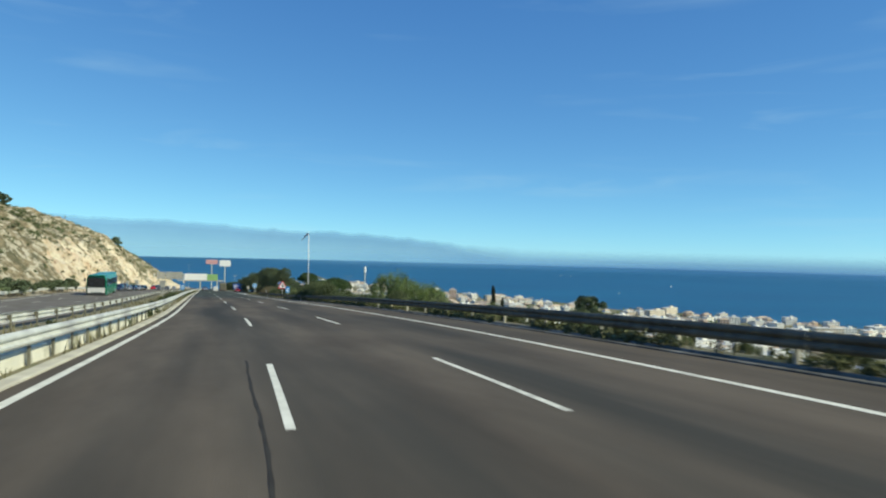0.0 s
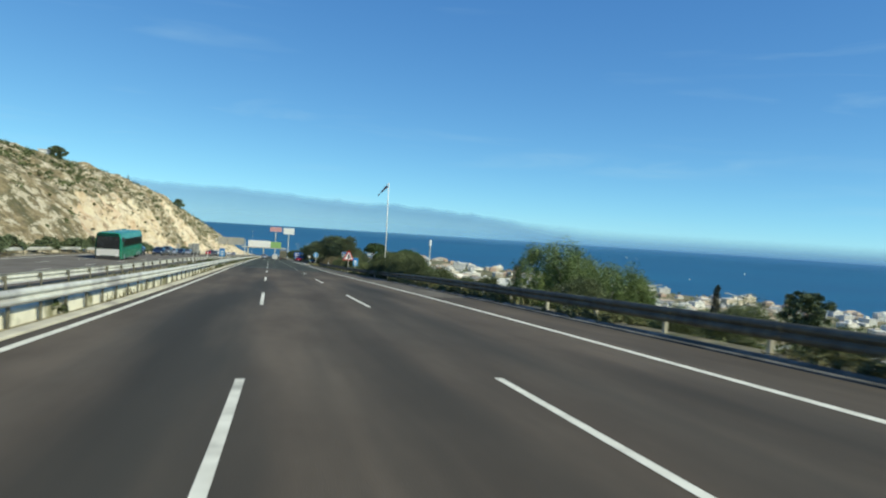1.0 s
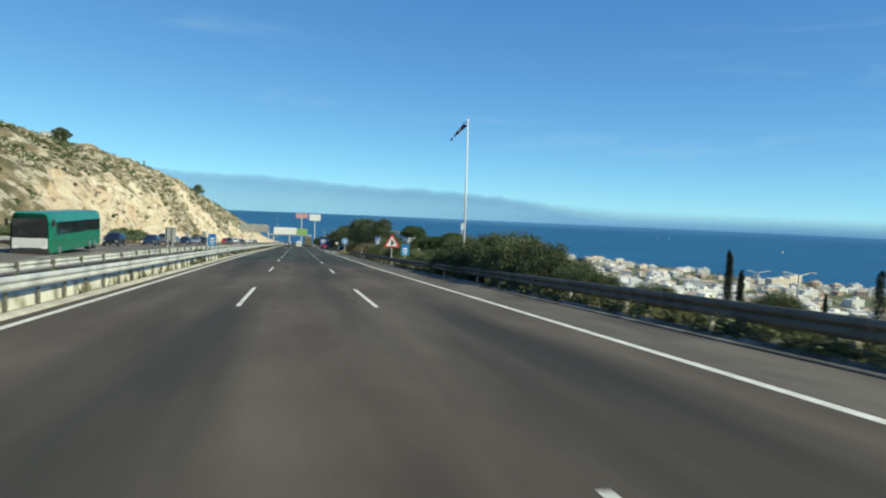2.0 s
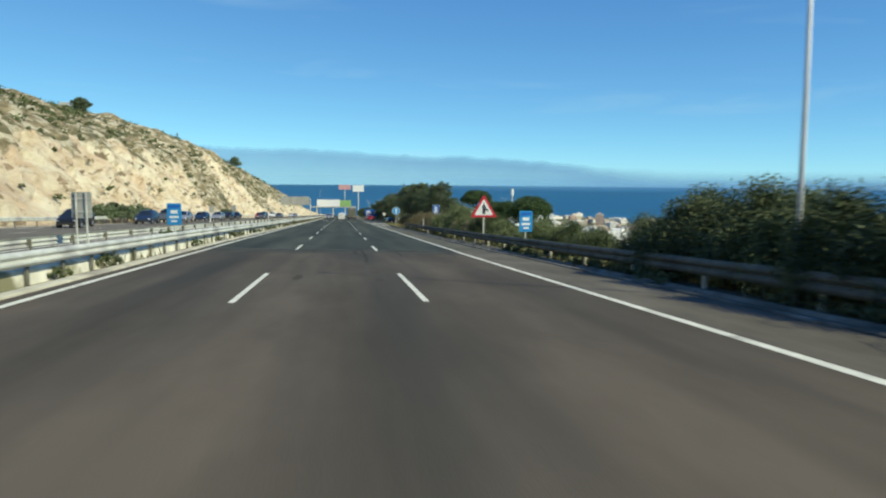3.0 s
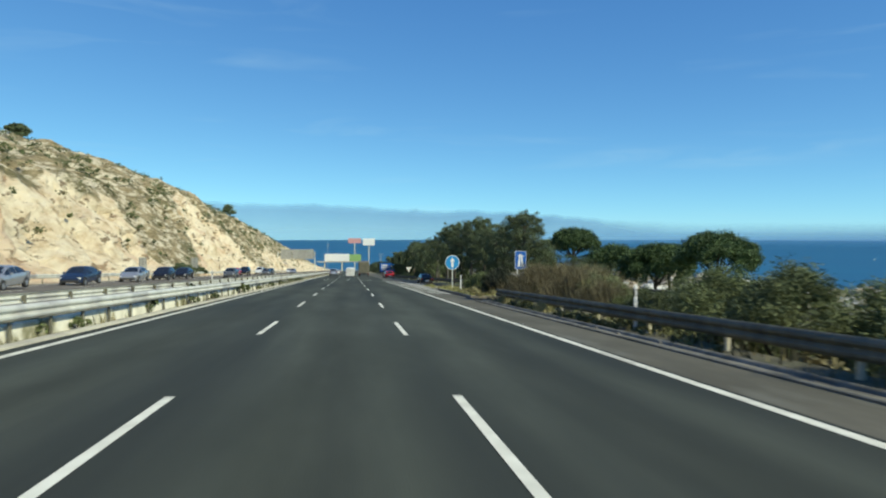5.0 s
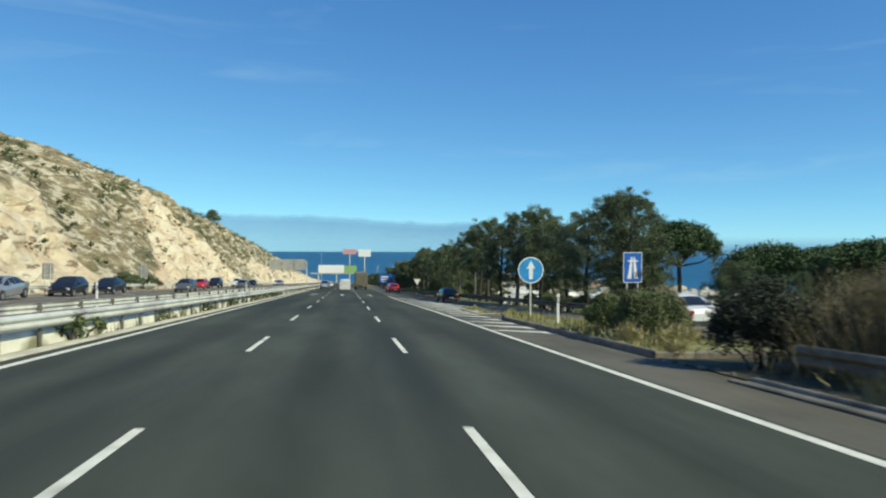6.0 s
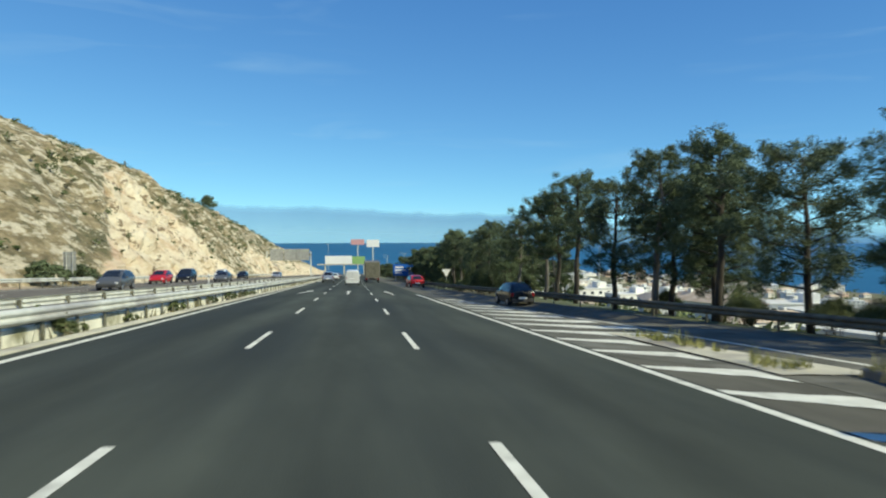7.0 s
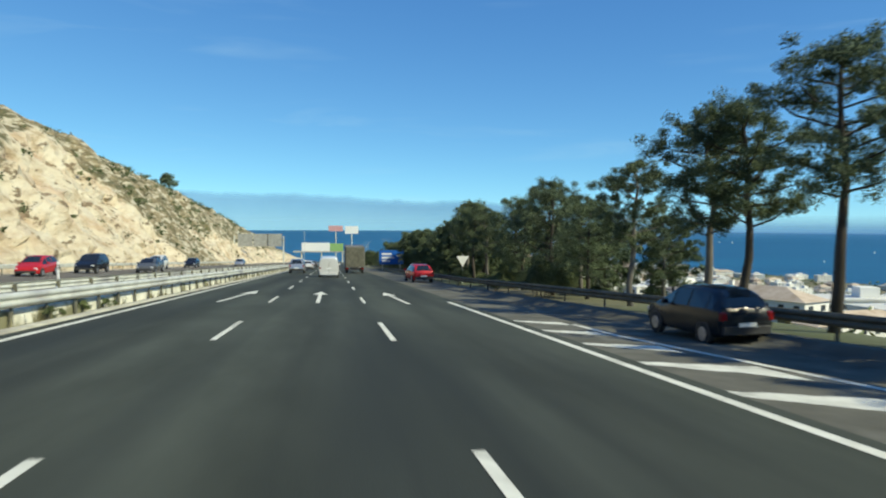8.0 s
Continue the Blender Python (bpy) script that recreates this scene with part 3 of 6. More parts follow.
    for i in range(-12, 70):
        for x in (-15.4, -18.9):
            part("lane_dash", ribbon(x - 0.06, x + 0.06, i * 12.5, i * 12.5 + 3.8, 0.006, 4), PAINT, o)
    return r, f, g, o


road, road_fresh, slip_road, road_opposite = build_roads()

# ---------------------------------------------------------------- road furniture
SIGN_BLUE = material("sign blue", (0.01, 0.1, 0.42), (0.015, 0.13, 0.5), 3.0, 0.45)
SIGN_CYAN = material("faded sign blue", (0.02, 0.22, 0.52), (0.03, 0.28, 0.6), 3.0, 0.45)
SOCK_RED = material("weathered red cloth", (0.16, 0.018, 0.03), (0.24, 0.03, 0.05), 3.0, 0.9)
SOCK_PALE = material("bleached cloth", (0.5, 0.52, 0.52), (0.62, 0.64, 0.64), 3.0, 0.9)
SIGN_RED = material("sign red", (0.5, 0.015, 0.03), (0.6, 0.03, 0.05), 3.0, 0.45)
SIGN_WHITE = material("sign white", (0.72, 0.72, 0.7), (0.82, 0.82, 0.8), 2.0, 0.5)
SIGN_BLACK = material("sign black", (0.02, 0.02, 0.02), (0.035, 0.035, 0.035), 2.0, 0.5)
SIGN_BACK = material("sign back", (0.3, 0.3, 0.28), (0.42, 0.42, 0.39), 1.5, 0.6, metal=0.3)
GRASS = material("verge grass", (0.13, 0.14, 0.05), (0.27, 0.26, 0.11), 2.2, 0.95, bump=0.08, bump_scale=12, stain=(0.36, 0.31, 0.17), stain_scale=0.9)
TUFT = material("grass blades", (0.16, 0.17, 0.05), (0.32, 0.3, 0.12), 1.5, 0.85, vary=0.3)
# kerb colour taken darker for the face that lies in shade
KERB = material("kerb stone darkened for shade", (0.14, 0.125, 0.1), (0.24, 0.215, 0.175), 2.0, 0.95, bump=0.02)
RUBBER = material("tyre rubber", (0.018, 0.018, 0.018), (0.03, 0.03, 0.03), 8.0, 0.85)
RIM = material("wheel rim", (0.4, 0.4, 0.41), (0.55, 0.55, 0.56), 6.0, 0.35, metal=0.8)
GLASS = material("dark car glass", (0.012, 0.015, 0.018), (0.022, 0.026, 0.03), 2.0, 0.06, spec=0.8)
PLASTIC = material("black plastic", (0.025, 0.025, 0.026), (0.04, 0.04, 0.042), 5.0, 0.6)
LAMP_RED = material("tail lamp", (0.16, 0.008, 0.01), (0.24, 0.012, 0.013), 5.0, 0.2)
LAMP_CLEAR = material("head lamp", (0.6, 0.6, 0.6), (0.75, 0.75, 0.75), 5.0, 0.15)


def w_section(side, deep=1.0):
    """The corrugated band of a crash barrier, side +1 or -1 for the way that it faces."""
    front = [(0.0, 0.42), (0.035, 0.44), (0.075, 0.48), (0.08, 0.52), (0.035, 0.56), (0.0, 0.585), (0.035, 0.61), (0.08, 0.65), (0.075, 0.69), (0.035, 0.73), (0.0, 0.75)]
    front = [(x, 0.75 - (0.75 - z) * deep) for x, z in front]
    back = [(x - 0.012, z) for x, z in reversed(front)]
    return [(side * x, z) for x, z in front + back]


def guardrail(label, x, y0, y1, gap, side, mat, post_mat, post_label="", bury=0.25, h=0.0, deep=1.0, thick=(0.06, 0.11)):
    """A crash barrier: corrugated band in lengths of four metres, on posts; x may be a function of y."""
    f = x if callable(x) else (lambda y: x)
    rail = thing("guardrail", label, "guardrail")
    sec = [(a, z + h) for a, z in w_section(side, deep)]
    n = round((y1 - y0) / 4)
    for i in range(n):
        a, b = y0 + i * 4, y0 + i * 4 + 3.985
        part("beam", Mesh().sweep(sec, [(at(f(y), y), heading(f(y), y)) for y in (a, (a + b) / 2, b)]), mat, rail)
    post = Mesh().box((0, 0, (0.7 - bury) / 2), (*thick, 0.7 + bury), bevel=0.012).data("post", post_mat)
    block = Mesh().box((0, 0, 0.585), (0.13, 0.1, 0.2), bevel=0.015).data("spacer", post_mat)
    k = y0 + 0.4
    while k < y1:
        m = stand(f(k) - side * 0.1, k, h)
        p = part("post", post, post_mat, rail, post_label, m)
        part("spacer", block, post_mat, p, m=pose(side * 0.04, 0, 0))
        k += gap
    return rail


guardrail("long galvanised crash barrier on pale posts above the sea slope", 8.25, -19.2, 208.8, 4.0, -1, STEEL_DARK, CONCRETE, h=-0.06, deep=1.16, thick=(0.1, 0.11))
guardrail("sunlit galvanised crash barrier along the median", -6.35, -20, 420, 2.0, 1, STEEL, STEEL_DARK)
guardrail("galvanised crash barrier facing the opposite carriageway", -10.5, -20, 420, 4.0, -1, STEEL, STEEL_DARK, h=-0.15)
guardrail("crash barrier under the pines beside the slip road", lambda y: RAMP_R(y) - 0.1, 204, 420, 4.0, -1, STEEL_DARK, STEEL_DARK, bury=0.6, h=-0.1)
guardrail("crash barrier at the foot of the rock cutting", -24.3, 60, 460, 4.0, 1, STEEL, STEEL_DARK)

gutter = [(0.0, -0.08), (0.58, -0.08), (0.58, 0.05), (0.55, 0.065), (0.47, 0.065), (0.44, 0.045), (0.4, 0.0), (0.2, -0.01), (0.15, 0.03), (0.12, 0.045), (0.03, 0.045), (0.0, 0.03)]


def sweep_line(name, label, f, y0, y1, sec, mat, category, d=4):
    fx = f if callable(f) else (lambda y: f)
    return tagged(part(name, Mesh().sweep(sec, [(at(fx(y), y), heading(fx(y), y)) for y in steps(y0, y1, d)]), mat), label, category, kind="structure")


sweep_line("kerb", "pale concrete gutter with raised lips along the hard shoulder", lambda y: lerp(KERB_X, y), -60, 209, gutter, GUTTER, "kerb")
sweep_line("kerb_median", "pale concrete strip along the median edge", -6.08, -60, 500, [(-0.06, -0.05), (0.26, -0.05), (0.26, 0.03), (0.2, 0.05), (-0.06, 0.05)], CONCRETE, "kerb")
low_wall = sweep_line("median_wall", "low stained concrete wall under the median barrier", -6.64, -60, 500, [(-0.12, -0.1), (0.13, -0.1), (0.1, 0.3), (0.06, 0.34), (-0.07, 0.34), (-0.12, 0.3)], WALL_DIRTY, "wall")
tagged(part("verge", ribbon(7.6, right_edge, -60, 112, 0.004, 4), VERGE_PALE), "strip of pale dry soil under the crash barrier", "verge", kind="structure")
tagged(part("verge_weedy", ribbon(7.6, lambda y: right_edge(y) if y < 205 else ISLAND_R(y) - 0.1, 112, 214, 0.004, 4), VERGE_SHADED), "strip of weedy soil, darkened for shadow, under the crash barrier", "verge", kind="structure")

# grass island at the nose of the slip road
isl = Mesh()
isl.grid([[at(ISLAND_L(y) + (ISLAND_R(y) - ISLAND_L(y)) * k / 5, y, 0.1 + (0.07 * math.sin(math.pi * k / 5)) + 0.03 * noise.noise((k, y, 0))) for k in range(6)] for y in steps(213, 234.6, 0.8)])
island = tagged(part("traffic_island", isl, GRASS, smooth=True), "grassy traffic island with a shade-darkened kerb between road and slip road", "verge", kind="structure")
for f in (ISLAND_L, ISLAND_R):
    part("kerb_stones", Mesh().sweep([(-0.1, -0.05), (0.1, -0.05), (0.1, 0.14), (0.06, 0.16), (-0.06, 0.16), (-0.1, 0.12)], [(at(f(y), y), heading(f(y), y)) for y in steps(213, 234.6, 2)]), KERB, island)
part("nose_slab", Mesh().grid([[at(7.55 + (max(7.75, 9.45 - 0.2 * (y - 234.8)) - 7.55) * k / 4, y, 0.03 + 0.02 * noise.noise((k * 1.7, y * 0.9, 4))) for k in range(5)] for y in steps(234.7, 243, 0.7)]), CONCRETE, island, "broken pale concrete nose")

part("kerb_stones", Mesh().grid([[at(ISLAND_L(213) - 0.1 + (ISLAND_R(213) - ISLAND_L(213) + 0.2) * k / 6, 213 - dy, z) for k in range(7)] for dy, z in ((0.12, -0.06), (0.12, 0.12), (0.06, 0.15), (-0.1, 0.15), (-0.1, 0.05))]), KERB, island)

# hatched nose: bars that widen from a point by the edge line to a blunt end by the slip road
for i in range(-4, 14):
    y = 233.3 + 2.76 * i
    xl, xr = 5.5, (7.4 if y < 243 else RAMP_L(y) - 0.15)
    if xr - xl > 0.5:
        rows = [[], []]
        for k in range(9):
            x = xl + (xr - xl) * k / 8
            top = y - 0.36 * (x - xl) + 0.05 * math.sin(2.1 * k + i)
            deep = lerp(((0, 0.3), (0.8, 0.75), (1.4, 0.9), (1.8, 1.4), (2.6, 1.35), (4, 1.0)), x - xl)
            rows[0].append(at(x, top, 0.009))
            rows[1].append(at(x, top - deep, 0.009))
        part("hatching", Mesh().grid(rows), PAINT, slip_road if y > 236 else road)


def lane_arrow(x, y, turn=0.0):
    """A straight lane arrow ten metres long."""
    out = [(-0.075, 0), (0.075, 0), (0.075, 6.6), (0.34, 6.4), (0.0, 9.6), (-0.34, 6.4), (-0.075, 6.6)]
    me = Mesh().add([at(x + a + turn * b * 0.05, y + b, 0.019) for a, b in out], [(0, 1, 2, 6), (6, 2, 4), (2, 3, 4), (6, 4, 5)])
    part("lane_arrow", me, PAINT, road_fresh)


for x, t in ((-3.55, 1.0), (0.0, 0.0), (3.4, -0.6)):
    lane_arrow(x, 276.2, t)


# sealed cracks, the joint of the two surfaces, dark patches
def seal(points, w, host, h=0.0045, seed=0):
    rnd = random.Random(seed)
    fine = []
    for (a, b), (c, d) in zip(points, points[1:]):
        n = max(2, int(math.hypot(c - a, d - b) / 0.5))
        fine += [(a + (c - a) * k / n + rnd.uniform(-0.02, 0.02), b + (d - b) * k / n + rnd.uniform(-0.02, 0.02)) for k in range(n)]
    fine.append(points[-1])
    left, right = [], []
    for i, (a, b) in enumerate(fine):
        c, d = fine[min(i + 1, len(fine) - 1)]
        e, g = fine[max(i - 1, 0)]
        k = math.hypot(c - e, d - g) or 1
        ww = w * rnd.uniform(0.6, 1.25) / 2
        left.append(at(a - (d - g) / k * ww, b + (c - e) / k * ww, h))
        right.append(at(a + (d - g) / k * ww, b - (c - e) / k * ww, h))
    part("crack_seal", Mesh().grid([left, right]), SEALANT, host)


seal([(-2.0, 36), (-2.03, 44), (-2.06, 46.5), (-2.16, 50), (-2.2, 53.6)], 0.05, road, seed=2)
seal([(-1.0, 148.6), (1.05, 148.5), (1.15, 149.85), (-0.95, 150.0), (-1.0, 148.6)], 0.09, road, seed=3)
seal([(1.05, 142), (1.12, 146), (1.05, 150)], 0.1, road, seed=4)
seal([(0.86, 150.42), (0.74, 148.3), (0.8, 146.9)], 0.22, road, seed=8)
seal([(2.58, 149.9), (2.55, 146.5), (2.48, 145.2), (4.6, 145.1), (4.85, 149.9)], 0.06, road, seed=6)


def blotch(x, y, rx, ry, seed):
    rnd = random.Random(seed)
    c = at(x, y, 0.003)
    ring = [at(x + rx * rnd.uniform(0.6, 1.1) * math.cos(a), y + ry * rnd.uniform(0.6, 1.1) * math.sin(a), 0.003) for a in [i * math.tau / 14 for i in range(14)]]
    part("tar_patch", Mesh().add([c] + ring, [(0, 1 + i, 1 + (i + 1) % 14) for i in range(14)]), TAR, road)


for i, (x, y, rx, ry) in enumerate(((-0.88, 136.3, 0.13, 0.9), (1.1, 139.4, 0.12, 0.22), (1.05, 141.0, 0.1, 0.2), (1.15, 137.8, 0.14, 0.25), (1.12, 135.4, 0.16, 0.6), (1.15, 134.2, 0.14, 0.4), (-0.84, 109.7, 0.12, 0.12), (0.58, 110.4, 0.09, 0.12), (1.27, 111.9, 0.16, 0.5), (1.24, 109.7, 0.11, 0.1), (1.15, 114.5, 0.1, 0.5), (1.1, 132.6, 0.16, 0.5), (1.1, 143.8, 0.09, 0.3), (1.1, 147.0, 0.12, 0.4))):
    blotch(x, y, rx, ry, i)


# ---------------------------------------------------------------- signs
def post_mesh(h, r=0.04, y=0.0, x=0.0):
    return Mesh().tube([(x, y, -0.3), (x, y, h)], r, 8)


def plate(outline, z, depth=0.025, y=0.0):
    """A flat plate that faces -y, its outline (x, z) turned into a thin solid."""
    n = len(outline)
    vs = [(a, y, z + b) for a, b in outline] + [(a, y + depth, z + b) for a, b in outline]
    fs = [tuple(range(n)), tuple(range(2 * n - 1, n - 1, -1))] + [(i, i + n, (i + 1) % n + n, (i + 1) % n) for i in range(n)]
    return Mesh().add(vs, fs)


def rounded(w, h, r):
    out = []
    for cx, cz, a0 in ((w / 2 - r, h / 2 - r, 0), (-w / 2 + r, h / 2 - r, 90), (-w / 2 + r, -h / 2 + r, 180), (w / 2 - r, -h / 2 + r, 270)):
        out += [(cx + r * math.cos(radians(a0 + k * 30)), cz + r * math.sin(radians(a0 + k * 30))) for k in range(4)]
    return out


def tri_outline(w, h, r=0.06, flip=False):
    pts = [(-w / 2, -h / 3), (w / 2, -h / 3), (0, 2 * h / 3)]
    out = []
    for i, (px, pz) in enumerate(pts):
        for q in (pts[i - 1], pts[(i + 1) % 3]):
            d = math.hypot(q[0] - px, q[1] - pz)
            out.append((px + (q[0] - px) * r / d, pz + (q[1] - pz) * r / d))
    return [(a, -b) for a, b in reversed(out)] if flip else out


def disc(r, n=28):
    return [(r * math.cos(i * math.tau / n), r * math.sin(i * math.tau / n)) for i in range(n)]


def warning_sign():
    s = thing("warning_sign", "red-edged white triangular sign on a grey post behind the barrier", "road sign", m=stand(8.68, 160.2))
    p = part("pole", post_mesh(2.75, 0.045, 0.06), STEEL, s)
    b = part("panel", plate(tri_outline(1.6, 1.36), 2.08), SIGN_RED, s, "red triangular panel")
    part("field", plate(tri_outline(1.6 * 0.72, 1.36 * 0.72), 2.08, 0.004, -0.005), SIGN_WHITE, b, "white field")
    sym = [(-0.09, -0.25), (0.09, -0.25), (0.09, 0.12), (0.13, 0.12), (0.0, 0.42), (-0.13, 0.12), (-0.09, 0.12)]
    part("symbol", plate(sym, 2.08, 0.004, -0.010), SIGN_BLACK, b, "black junction mark")
    part("symbol", plate([(0.09, 0.0), (0.26, -0.12), (0.3, -0.02), (0.09, 0.12)], 2.08, 0.004, -0.011), SIGN_BLACK, b)


def round_sign():
    s = thing("direction_sign", "round blue sign with a white arrow on a steel post", "road sign", m=stand(8.6, 228.3, 0.1))
    part("pole", post_mesh(2.7, 0.042, 0.06), STEEL, s)
    d = part("disc", plate(disc(0.59), 2.2), SIGN_WHITE, s, "white-rimmed disc")
    part("field", plate(disc(0.545), 2.2, 0.004, -0.005), SIGN_CYAN, d, "blue field")
    part("arrow", plate([(-0.09, -0.4), (0.09, -0.4), (0.09, 0.1), (0.2, 0.06), (0.0, 0.42), (-0.2, 0.06), (-0.09, 0.1)], 2.2, 0.004, -0.010), SIGN_WHITE, d)


def motorway_sign():
    s = thing("motorway_sign", "blue motorway sign with white road symbol on two posts", "road sign", m=stand(15.5, 233.4, -0.3))
    for x in (-0.3, 0.3):
        part("pole", post_mesh(3.7, 0.045, 0.06, x), STEEL, s)
    b = part("panel", plate(rounded(1.04, 1.62, 0.08), 3.0), SIGN_WHITE, s, "white-edged panel")
    part("field", plate(rounded(0.97, 1.55, 0.07), 3.0, 0.004, -0.005), SIGN_BLUE, b, "blue field")
    for k in (-1, 1):
        part("lane_symbol", plate([(k * 0.3, -0.6), (k * 0.06, -0.6), (k * 0.03, 0.55), (k * 0.1, 0.55)][::k], 3.0, 0.004, -0.010), SIGN_WHITE, b)
    part("bridge_symbol", plate([(-0.28, 0.3), (0.28, 0.3), (0.28, 0.38), (-0.28, 0.38)], 3.0, 0.004, -0.011), SIGN_WHITE, b)


def marker_sign(x, y, turn):
    """A small blue distance board; its figures are plain bars."""
    s = thing("distance_sign", "small blue distance board with white bars on a post", "road sign", "blue distance boards", m=stand(x, y, 0, turn))
    part("pole", post_mesh(1.85, 0.035, 0.05), STEEL, s)
    b = part("panel", plate(rounded(0.6, 0.92, 0.04), 1.45), SIGN_CYAN, s)
    for z, w, h in ((0.33, 0.5, 0.12), (0.1, 0.3, 0.14), (-0.12, 0.4, 0.1), (-0.3, 0.26, 0.08)):
        part("bar", plate([(-w / 2, z - h / 2), (w / 2, z - h / 2), (w / 2, z + h / 2), (-w / 2, z + h / 2)], 1.45, 0.004, -0.005), SIGN_BLUE if z > 0.3 else SIGN_WHITE, b)


def sign_back(x, y, w, h, z, n=2):
    s = thing("road_sign", "bare grey back of a road sign on steel posts", "road sign", m=stand(x, y))
    for k in range(n):
        part("pole", post_mesh(z + h / 2, 0.04, -0.06, (k - (n - 1) / 2) * w * 0.5), STEEL, s)
    p = part("panel", plate(rounded(w, h, 0.05), z), SIGN_BACK, s)
    for k in (-0.25, 0.25):
        part("brace", Mesh().box((0, -0.02, z + k * h), (w * 0.9, 0.03, 0.06)), STEEL, p)


warning_sign()
round_sign()
motorway_sign()
marker_sign(8.3, 148.9, 4)
marker_sign(-6.85, 149.9, -4)
sign_back(-9.4, 146.5, 0.72, 0.98, 1.75, 2)
sign_back(-24.8, 291, 1.1, 1.7, 2.2, 2)
sign_back(-24.8, 262, 0.9, 1.4, 1.9, 2)
yield_sign = thing("yield_sign", "white triangular give-way sign on a post by the trees", "road sign", m=stand(11.6, 309.5))
part("pole", post_mesh(2.4, 0.04, 0.05), STEEL, yield_sign)
part("panel", plate(tri_outline(1.1, 0.95, flip=True), 1.9), SIGN_WHITE, yield_sign)
exit_sign = thing("exit_sign", "wide blue direction sign with white bars beside the road", "road sign", m=stand(10.5, 370))
for x in (-1.5, 1.5):
    part("pole", post_mesh(3.4, 0.08, 0.08, x), STEEL, exit_sign)
board = part("panel", plate(rounded(4.1, 2.4, 0.1), 2.35), SIGN_BLUE, exit_sign)
for x, z, w in ((-0.8, 0.55, 1.7), (-0.6, -0.05, 2.1), (-0.9, -0.6, 1.4), (1.3, 0.3, 0.7)):
    part("bar", plate([(x - w / 2, z - 0.16), (x + w / 2, z - 0.16), (x + w / 2, z + 0.16), (x - w / 2, z + 0.16)], 2.35, 0.004, -0.006), SIGN_WHITE, board)


def delineator(x, y, h=0.0):
    s = thing("marker_post", "white plastic marker post with a black band", "marker post", "roadside marker posts", m=stand(x, y, h))
    part("shaft", Mesh().box((0, 0, 0.6), (0.105, 0.06, 1.3), taper=0.9, bevel=0.012), SIGN_WHITE, s)
    part("band", Mesh().box((0, 0, 1.02), (0.104, 0.064, 0.2)), SIGN_BLACK, s, "black band")
    part("reflector", Mesh().box((0, -0.038, 1.02), (0.06, 0.01, 0.16)), LAMP_CLEAR, s)


for x, y in ((8.7, 224.5), (-11.0, 232), (-11.0, 182), (-11.0, 282), (8.5, 190.5)):
    delineator(x, y, 0.05)


def windsock():
    s = thing("windsock", "torn red and white windsock on a tall steel pole", "windsock", m=stand(8.9, 130.75, 0.0))
    part("pole", Mesh().tube([(0, 0, -0.5), (-0.02, 0, 4.0), (-0.09, 0, 8.95)], [0.06, 0.05, 0.035], 10), SIGN_WHITE, s, "pale painted pole", smooth=True)
    part("bracket", Mesh().tube([(-0.08, 0, 8.75), (-0.35, 0.0, 8.72)], 0.02, 6), STEEL_DARK, s)
    hang = lambda u: (-0.2 - 0.74 * u, 0.12 + 0.5 * u, 8.6 - 0.82 * u - 0.1 * u * u)
    for k, (a, b, mat, lab) in enumerate(((0.0, 0.24, SOCK_RED, "dark red"), (0.26, 0.42, SOCK_PALE, "bleached"), (0.45, 0.6, SOCK_RED, "dark red"), (0.64, 0.72, SOCK_PALE, "bleached"), (0.82, 0.95, SOCK_RED, "dark red"))):
        part("sleeve", Mesh().tube([hang(a), hang((a + b) / 2), hang(b)], [0.12 - 0.075 * a, 0.115 - 0.075 * a, 0.1 - 0.07 * b], 10, cap=False), mat, s, lab + " torn cloth", smooth=True)


windsock()


# ---------------------------------------------------------------- plants
def leaf_cloud(rnd, clumps, size, per, flat_z=0.75, long=1.6):
    """Many small leaves in loose clumps: (centre, radius)."""
    vs, fs = [], []
    for (cx, cy, cz), r in clumps:
        for _ in range(per):
            p = Vector((rnd.gauss(0, 0.55), rnd.gauss(0, 0.55), rnd.gauss(0, 0.55)))
            if p.length > 1.25:
                p *= rnd.random() / p.length
            q = Vector((cx + p.x * r, cy + p.y * r, cz + p.z * r * flat_z))
            a = Vector((rnd.gauss(0, 1), rnd.gauss(0, 1), rnd.gauss(0, 0.7))).normalized()
            b = a.cross(Vector((rnd.gauss(0, 1), rnd.gauss(0, 1), rnd.gauss(0, 1)))).normalized()
            s = size * rnd.uniform(0.6, 1.3)
            k = len(vs)
            vs += [q - a * s * long / 2, q + b * s * 0.32, q + a * s * long / 2, q - b * s * 0.32]
            fs.append((k, k + 1, k + 2, k + 3))
    m = Mesh()
    m.v, m.f = [tuple(v) for v in vs], fs
    return m


def fast_data(m, name, mat):
    me = bpy.data.meshes.new(name)
    me.from_pydata(m.v, [], m.f)
    me.materials.append(mat)
    return me


